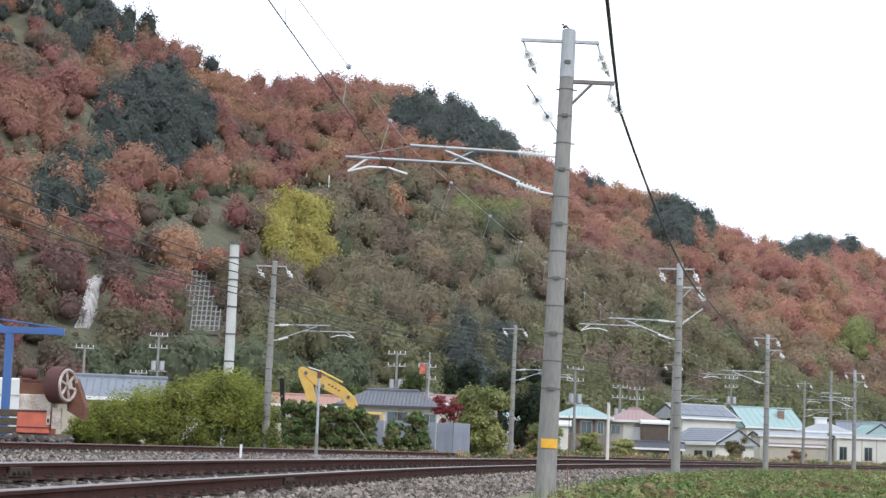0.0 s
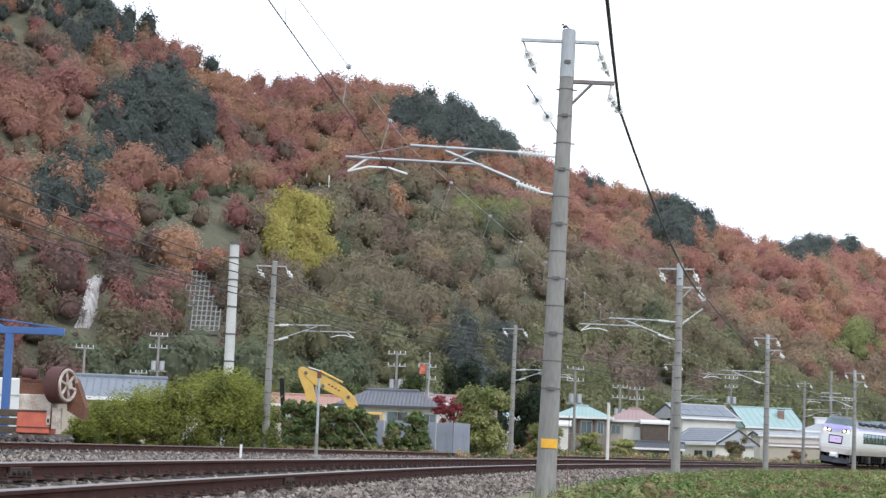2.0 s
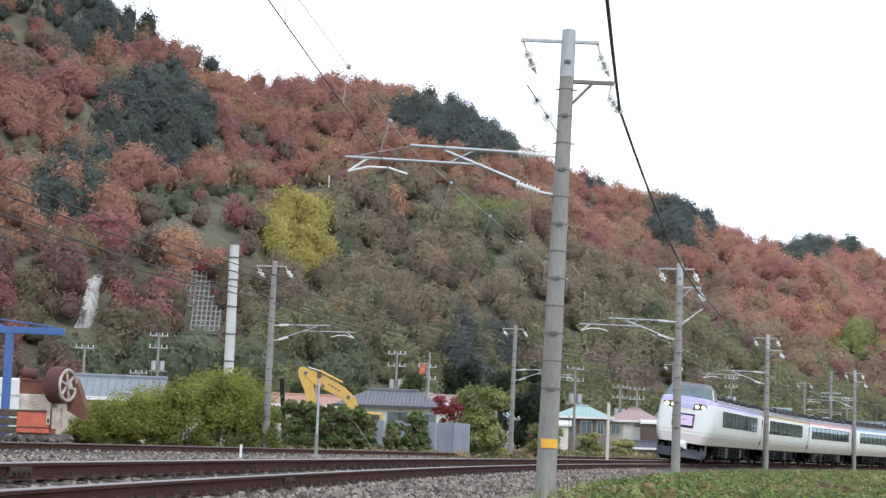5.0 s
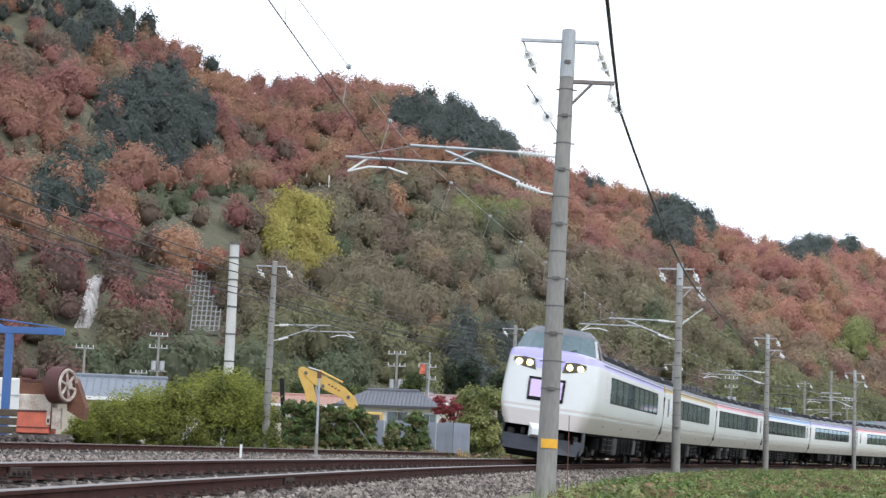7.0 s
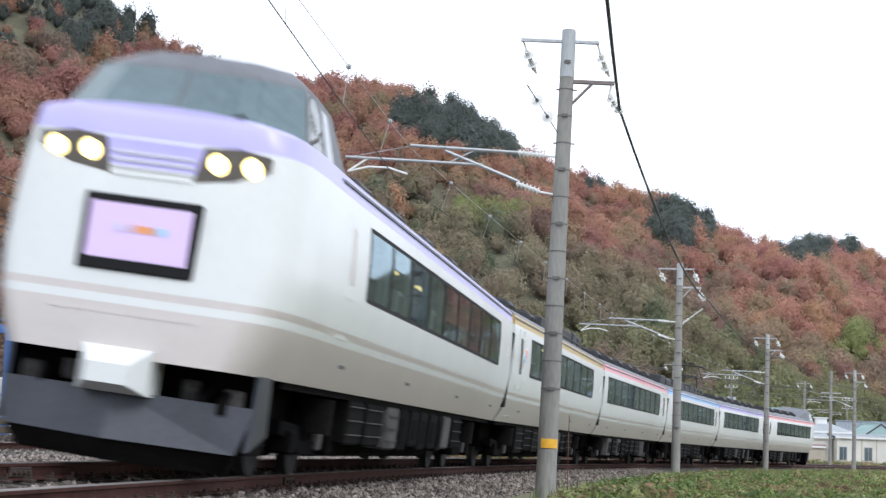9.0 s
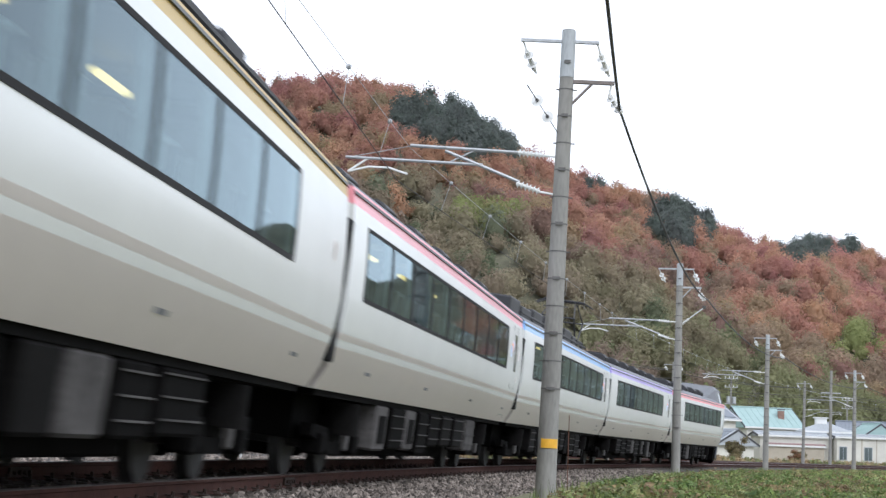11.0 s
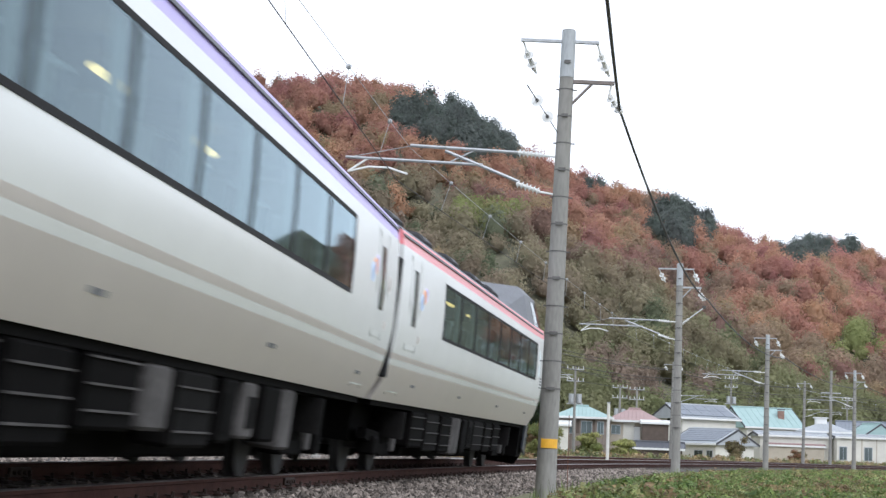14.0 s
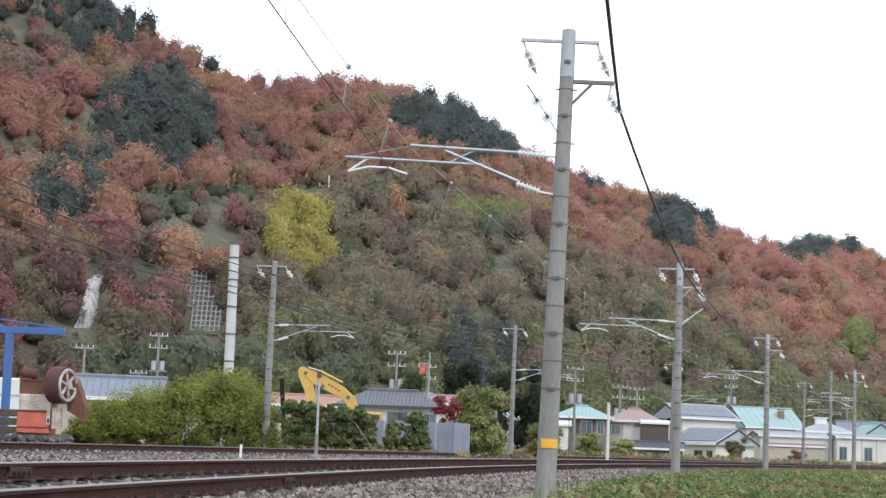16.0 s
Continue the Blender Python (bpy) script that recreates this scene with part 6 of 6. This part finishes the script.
def crusher():
    th = thing("rusty_crusher", Matrix.Translation((-15.7, 75, -0.13)), "rusty jaw crusher with flywheel, white and orange housing", "machine")
    part("lower_housing", box(B(), -1.02, 0.3, -0.6, 0.7, 0.4, 1.3, bevel=0.03), M["orange_red"], th, "faded orange-red panel")
    part("upper_housing", box(B(), -0.97, 0.32, -0.61, 0.7, 1.3, 1.95, bevel=0.03), M["dirty_white"], th, "dirty white panel")
    part("base_rail", box(B(), -1.2, 1.0, -0.5, 0.7, -0.4, 0.4, bevel=0.04), M["rubble"], th)
    part("hopper", prism(B(), [(-1.0, 1.95), (0.4, 1.95), (0.55, 2.4), (0.42, 2.95), (0.22, 2.98), (0.1, 2.55), (-0.5, 2.45), (-0.6, 2.6), (-1.02, 2.6)], -0.5, 0.6), M["rust"], th)
    part("motor", rod(B(), (-0.95, -0.3, 2.8), (-0.35, -0.3, 2.74), 0.22, n=16), M["maroon"], th, smooth=True)
    part("rusty_flank", prism(B(), [(0.9, 1.35), (1.55, 1.0), (1.62, 1.5), (1.2, 2.6), (0.85, 2.9)], -0.3, 0.6), M["rust"], th)
    fw = part("flywheel", rod(B(), (0.38, -0.55, 2.35), (0.95, -0.78, 2.35), 0.74, n=32), M["maroon"], th, smooth=True)
    ax = Vector((0.57, -0.23, 0)).normalized()
    hub = Vector((0.95, -0.78, 2.35))
    side = ax.cross(Vector((0, 0, 1)))
    bm = B()
    for k in range(32):
        a, b = 2 * math.pi * k / 32, 2 * math.pi * (k + 1) / 32
        pa, pb = hub + (side * math.cos(a) + Vector((0, 0, 1)) * math.sin(a)) * 0.6 + ax * 0.02, hub + (side * math.cos(b) + Vector((0, 0, 1)) * math.sin(b)) * 0.6 + ax * 0.02
        rod(bm, pa, pb, 0.07, n=6)
    part("rim", bm, M["dirty_white"], fw, "white painted wheel rim")
    for k in range(6):
        a = math.pi * k / 3 + 0.3
        part("spoke", rod(B(), hub, hub + (side * math.cos(a) + Vector((0, 0, 1)) * math.sin(a)) * 0.58 + ax * 0.02, 0.06, n=6), M["dirty_white"], fw)
    part("hub", rod(B(), hub - ax * 0.05, hub + ax * 0.14, 0.16, n=14), M["dirty_white"], fw)
    part("motor_foot", box(B(), -0.9, -0.15, -0.52, 0.0, 2.42, 2.55, bevel=0.02), M["maroon"], th)
    part("chute_lip", prism(B(), [(0.05, 2.5), (0.35, 2.45), (0.42, 3.0), (0.15, 2.95)], -0.7, -0.5), M["orange_red"], th)
    part("side_strip", box(B(), 0.16, 0.31, -0.64, -0.6, 0.75, 1.94), M["dirty_white"], th)
    part("inspection_hole", box(B(), 0.20, 0.28, -0.65, -0.63, 0.85, 1.0), M["black"], th)
    part("panel_edge", box(B(), -1.03, 0.32, -0.63, -0.6, 1.25, 1.30), M["maroon"], th)
    part("lower_edge", box(B(), -1.03, 0.32, -0.63, -0.6, 0.62, 0.66), M["maroon"], th)
    cb = part("switch_box", box(B(), 0.38, 0.74, -0.7, -0.35, 0.6, 1.45, bevel=0.02), M["dirty_white"], th, "grey-white switch cabinet")
    part("door", box(B(), 0.42, 0.70, -0.715, -0.7, 0.65, 1.4), M["dirty_white"], cb)


def rubble():
    rng = np.random.default_rng(77)
    spots = [(rng.uniform(-20, -13.5), rng.uniform(72.5, 76), -0.45 + 0.28 * rng.random() ** 2) for _ in range(900)]
    spots += [(rng.uniform(-17.3, -14.4), rng.uniform(73.7, 74.5), -0.45 + 0.55 * rng.random() ** 1.6) for _ in range(500)]
    ob = stones("rubble_heap", "dark broken stone rubble around the yard machine", spots, rng, (0.06, 0.17), "rubble")
    tagged(ob, category="rubble")


def excavator():
    th = thing("excavator", Matrix.Translation((-4.6, 112, -0.5)), "yellow hydraulic excavator with raised bent arm", "excavator")
    Y = M["yellow_digger"]
    bm = prism(B(), [(-3.77, 5.26), (-3.53, 5.32), (-2.68, 5.03), (-1.0, 4.19), (-0.33, 3.57), (-0.11, 2.98), (-0.15, 2.6), (-0.7, 2.57), (-0.76, 3.02), (-1.12, 3.49), (-2.82, 4.26), (-3.4, 4.72)], -0.2, 0.2)
    bmesh.ops.bevel(bm, geom=bm.edges[:], offset=0.03, segments=1, affect="EDGES")
    part("boom", bm, Y, th)
    bm = prism(B(), [(-3.83, 5.16), (-3.67, 5.32), (-3.34, 5.14), (-2.98, 4.68), (-2.8, 3.91), (-2.54, 2.71), (-3.13, 2.69), (-3.39, 3.86), (-3.78, 4.71)], -0.17, 0.17)
    bmesh.ops.bevel(bm, geom=bm.edges[:], offset=0.03, segments=1, affect="EDGES")
    part("dipper_arm", bm, Y, th)
    part("cylinder", rod(B(), (-1.1, -0.26, 4.45), (-2.5, -0.26, 5.1), 0.07, n=10), Y, th)
    part("piston_rod", rod(B(), (-2.5, -0.26, 5.1), (-3.25, -0.26, 5.3), 0.045, n=8), M["steel"], th)
    for x, z in ((-3.35, 4.95), (-0.75, 3.6), (-2.3, 4.2)):
        part("pivot_pin", rod(B(), (x, -0.27, z), (x, 0.27, z), 0.11, n=12), M["dark_steel"], th)
    for k in range(4):
        part("marking_bar", box(B(), -2.0 + k * 0.2, -1.86 + k * 0.2, -0.212, -0.2, 4.26 - k * 0.11, 4.36 - k * 0.11), M["rust"], th)
    cab = part("cab", box(B(), -0.2, 1.35, -0.75, 0.75, 1.2, 2.75, bevel=0.08), Y, th)
    part("cab_window", box(B(), -0.05, 1.2, -0.765, -0.75, 1.75, 2.6), M["glass"], cab)
    part("cab_door_window", box(B(), -0.215, -0.2, -0.6, 0.6, 1.75, 2.6), M["glass"], cab)
    part("upper_body", box(B(), -0.6, 2.2, -1.2, 1.2, 0.9, 1.7, bevel=0.1), Y, th)
    for sd in (-1, 1):
        bm = B()
        prism(bm, [(-1.6, 0.3), (-1.3, 0.0), (1.6, 0.0), (1.9, 0.3), (1.9, 0.55), (1.6, 0.85), (-1.3, 0.85), (-1.6, 0.55)], sd * 1.0 - 0.25, sd * 1.0 + 0.25)
        part("crawler_track", bm, M["under"], th)
    part("turntable", rod(B(), (0.3, 0, 0.8), (0.3, 0, 0.95), 0.7, n=16), M["under"], th)
    bk = thing("breaker_chisel", Matrix.Translation((-9.0, 112, -0.5)), "black hydraulic breaker standing upright in the yard", "tool")
    part("shaft", box(B(), -0.13, 0.13, -0.13, 0.13, 0, 4.6, pose(0, 0, 0, 0, -5, 0), bevel=0.03), M["black"], bk)
    part("collar", box(B(), -0.42, -0.12, -0.15, 0.15, 2.6, 2.75, bevel=0.02), M["black"], bk)


def small_posts():
    s = thing("signal_post", Matrix.Translation((-3.7, 58, -0.3)), "thin rusty marker post beside the far track", "post")
    part("shaft", rod(B(), (0, 0, 0), (0, 0, 2.75), 0.045, 0.04, n=10), M["steel"], s, smooth=True)
    part("sleeve", rod(B(), (0, 0, 0.25), (0, 0, 0.9), 0.055, n=10), M["concrete"], s, smooth=True)
    part("base", box(B(), -0.14, 0.14, -0.14, 0.14, -0.05, 0.25, bevel=0.03), M["concrete"], s)
    part("top_box", box(B(), -0.065, 0.065, -0.05, 0.05, 2.62, 2.82, bevel=0.01), M["rust"], s, "rusty red top plate")
    w = thing("white_marker", Matrix.Translation((-5.2, 50, -0.35)), "short white marker peg on the ballast", "marker")
    part("peg", rod(B(), (0, 0, 0), (0, 0, 0.55), 0.035, n=8), M["eave"], w)
    part("cap", rod(B(), (0, 0, 0.55), (0, 0, 0.75), 0.012, n=6), M["black"], w)
    p = thing("pale_post", Matrix.Translation((9.2, 100, -0.5)), "pale thin concrete post by the far track", "post")
    part("shaft", rod(B(), (0, 0, 0), (0, 0, 3.5), 0.09, 0.08, n=10), M["wall_white"], p, smooth=True)
    part("cap", rod(B(), (0, 0, 3.5), (0, 0, 3.56), 0.095, n=10), M["steel"], p)
    r = thing("thin_rod", Matrix.Translation((2.45, 34.5, -0.5)), "thin rusty rod stuck in the ballast edge", "rod")
    part("shaft", rod(B(), (0, 0, 0), (0, 0, 1.5), 0.008, n=6), M["rust"], r)
    part("foot", rod(B(), (0, 0, 0), (0, 0, 0.1), 0.02, n=6), M["rust"], r)
    t = thing("thin_pole", Matrix.Translation((35.9, 170, -0.5)), "slim grey concrete pole by the far track", "pole")
    part("shaft", rod(B(), (0, 0, 0), (0, 0, 9.1), 0.15, 0.12, n=10), M["concrete"], t, smooth=True)
    part("bracket", box(B(), -0.9, 0.9, -0.04, 0.04, 7.0, 7.1), M["steel"], t)


def village_bits():
    th = thing("red_banner", Matrix.Translation((-1.29, 150, 0)), "narrow orange-red banner hung on a thin mast", "banner")
    part("mast", rod(B(), (0.55, 0, -0.5), (0.55, 0, 7.91), 0.06, 0.05, n=8), M["steel"], th)
    part("arm", rod(B(), (0.55, 0, 6.99), (-0.3, 0, 6.99), 0.03, n=6), M["steel"], th)
    bm = B()
    rows = [[bm.verts.new((x + 0.05 * math.sin(k * 1.3), 0.05 * math.sin(k * 2.0 + x * 6), 6.91 - 0.26 * k)) for x in (-0.22, -0.06, 0.1, 0.22)] for k in range(4)]
    for a, b in zip(rows, rows[1:]):
        for i in range(3):
            bm.faces.new((a[i], a[i + 1], b[i + 1], b[i]))
    cl = part("cloth", bm, M["orange_red"], th)
    md = cl.modifiers.new("thickness", "SOLIDIFY")
    md.thickness = 0.02
    w = thing("stay_wire", Matrix(), "thin slanting stay wire before the hedge", "wire")
    part("strand", rod(B(), (-4.24, 97, 1.43), (-2.79, 97, -0.5), 0.012, n=5), M["steel"], w)
    part("anchor", rod(B(), (-2.79, 97, -0.55), (-2.79, 97, -0.35), 0.04, n=6), M["rust"], w)


def guy_insulators():
    th = thing("guy_insulators", Matrix(), "two round white insulators on a thin stay wire", "insulator")
    a, b = Vector((1.28, 30.0, 6.28)), Vector((2.05, 32.9, 5.9))
    part("stay_wire", rod(B(), a, b, 0.009, n=5), M["wire"], th)
    for t in (0.28, 0.58):
        p = a.lerp(b, t)
        d = (b - a).normalized()
        bm = rod(B(), p - d * 0.03, p + d * 0.03, 0.105, 0.07, n=18)
        part("disc", bm, M["porcelain"], th, smooth=True)
        part("clamp", rod(B(), p - d * 0.07, p + d * 0.07, 0.03, n=8), M["dark_steel"], th)


def feeder_strut():
    th = thing("feeder_strut", Matrix(), "pale insulated strut holding the feeder cable off a mast", "insulator")
    a, b = Vector((9.42, 73.3, 5.42)), Vector((10.45, 73.6, 6.22))
    part("strut", rod(B(), a, b, 0.025, n=8), M["steel"], th)
    bm = B()
    insulator(bm, a.lerp(b, 0.05), a.lerp(b, 0.4), 0.07, 5)
    part("insulator", bm, M["porcelain"], th)
    part("clamp", box(B(), b.x - 0.06, b.x + 0.06, b.y - 0.06, b.y + 0.06, b.z - 0.05, b.z + 0.07, bevel=0.01), M["dark_steel"], th)


def bird():
    th = thing("small_bird", Matrix(), "small grey bird perched on the mast top", "bird")
    bm = B()
    bmesh.ops.create_icosphere(bm, subdivisions=2, radius=0.05, matrix=Matrix.Translation((0, 0, 0.07)) @ Matrix.Rotation(radians(-35), 4, "Y") @ Matrix.Diagonal((1.5, 0.85, 0.9, 1)))
    part("body", bm, M["bird"], th, smooth=True)
    bm = B()
    bmesh.ops.create_icosphere(bm, subdivisions=2, radius=0.032, matrix=Matrix.Translation((-0.06, 0, 0.13)))
    hd = part("head", bm, M["bird"], th, smooth=True)
    part("beak", rod(B(), (-0.085, 0, 0.13), (-0.12, 0, 0.125), 0.01, 0.002, n=6), M["black"], hd)
    part("tail", prism(B(), [(0.04, 0.05), (0.14, 0.0), (0.14, 0.02), (0.05, 0.08)], -0.02, 0.02), M["bird"], th)
    for sd in (-1, 1):
        part("wing", prism(B(), [(-0.04, 0.1), (0.03, 0.11), (0.1, 0.05), (0.02, 0.05)], sd * 0.045 - 0.006, sd * 0.045 + 0.006), M["bird"], th)
        part("leg", rod(B(), (0, sd * 0.015, 0), (0, sd * 0.015, 0.04), 0.004, n=5), M["black"], th)
    return th


# ---- build ----
ground()
hill()
hill_forest()
rock_face(-0.193, -0.184, 0.056, 0.088, 16, 30, 1, 0.011)
rock_face(-0.203, -0.190, 0.093, 0.104, 12, 12, 2)
slope_frame(-0.139, -0.119, 0.056, 0.088, 8, 12)
hill_posts()
track_main = railway("track_main", "canted main track on grey ballast with rusty rails", 0.0, CANT, 0.0, -200, 400, -48, 62, [M["rail"], M["rail_top"]])
fishplate(track_main, -45.0, -1)
fishplate(track_main, -38.5, 1)
railway("track_far", "second track of dull rusty rails on gravel", -12.0, 0.0, 0.05, -120, 380, -30, 30, [M["rail"], M["rail_top_dull"]])
between_tracks()
all_stones()
for i, y in enumerate(POLES):
    mast("concrete_mast", y, POLE_OFF[i], -1, 1.2 if i == 0 else 0.0, "grey concrete overhead line mast with steel cantilever", True, 8.4, i == 0)
for i, y in enumerate(POLES_FAR):
    mast("concrete_mast", y, FAR_OFF[i], 1, 0.5, "grey concrete overhead line mast beside the far track", False, 9.0, False)
main_wires()
far_wires()
guy_insulators()
feeder_strut()
weeds()
bamboo()
ivy_hedge()
garden_trees()
houses()
fence()
banded_column()
for x, y, h, arms, can in ((-30.2, 200, 11.9, 2, True), (-38.1, 200, 10.3, 1, True), (-33.0, 205, 8.0, 1, False), (-4.5, 200, 10.9, 2, True), (-1.2, 200, 9.6, 2, True), (-12.4, 190, 7.5, 1, False), (15.1, 205, 10.2, 2, True), (23.5, 240, 9.6, 2, True), (26.2, 245, 9.6, 2, True), (44.1, 280, 13.0, 2, True), (66.0, 300, 11, 2, False)):
    utility_pole(x, y, h, arms, can)
gantry()
crusher()
rubble()
excavator()
village_bits()
small_posts()
BIRD = bird()
BIRD.scale = (0.62, 0.62, 0.62)
CARS = train()


p1 = on_line(s_of_y(POLES[0]), POLE_OFF[0], 0, 0)
BIRD_PERCH = Vector((p1.x + 0.1, p1.y, 7.83))


def motions():
    times = [i * 0.5 for i in range(33)]
    for k, car in enumerate(CARS):
        walk(car, [(t, car_pose(t, k)) for t in times])
    top = BIRD_PERCH
    p2 = on_line(s_of_y(POLES_FAR[0]), FAR_OFF[0], 0, 0)
    perch = Vector((p2.x + 0.08, p2.y, 8.43))
    rows = [(0, top), (4.25, top), (4.5, top + Vector((-0.6, 0, 0.4))), (5.3, top.lerp(perch, 0.5) + Vector((0, 0, 1.2))), (6.1, perch + Vector((0.3, 0, 0.15))), (6.3, perch), (16, perch)]
    walk(BIRD, [(t, Matrix.Translation(p) @ pose(0, 0, 0, 0, 0, 0)) for t, p in rows])


motions()
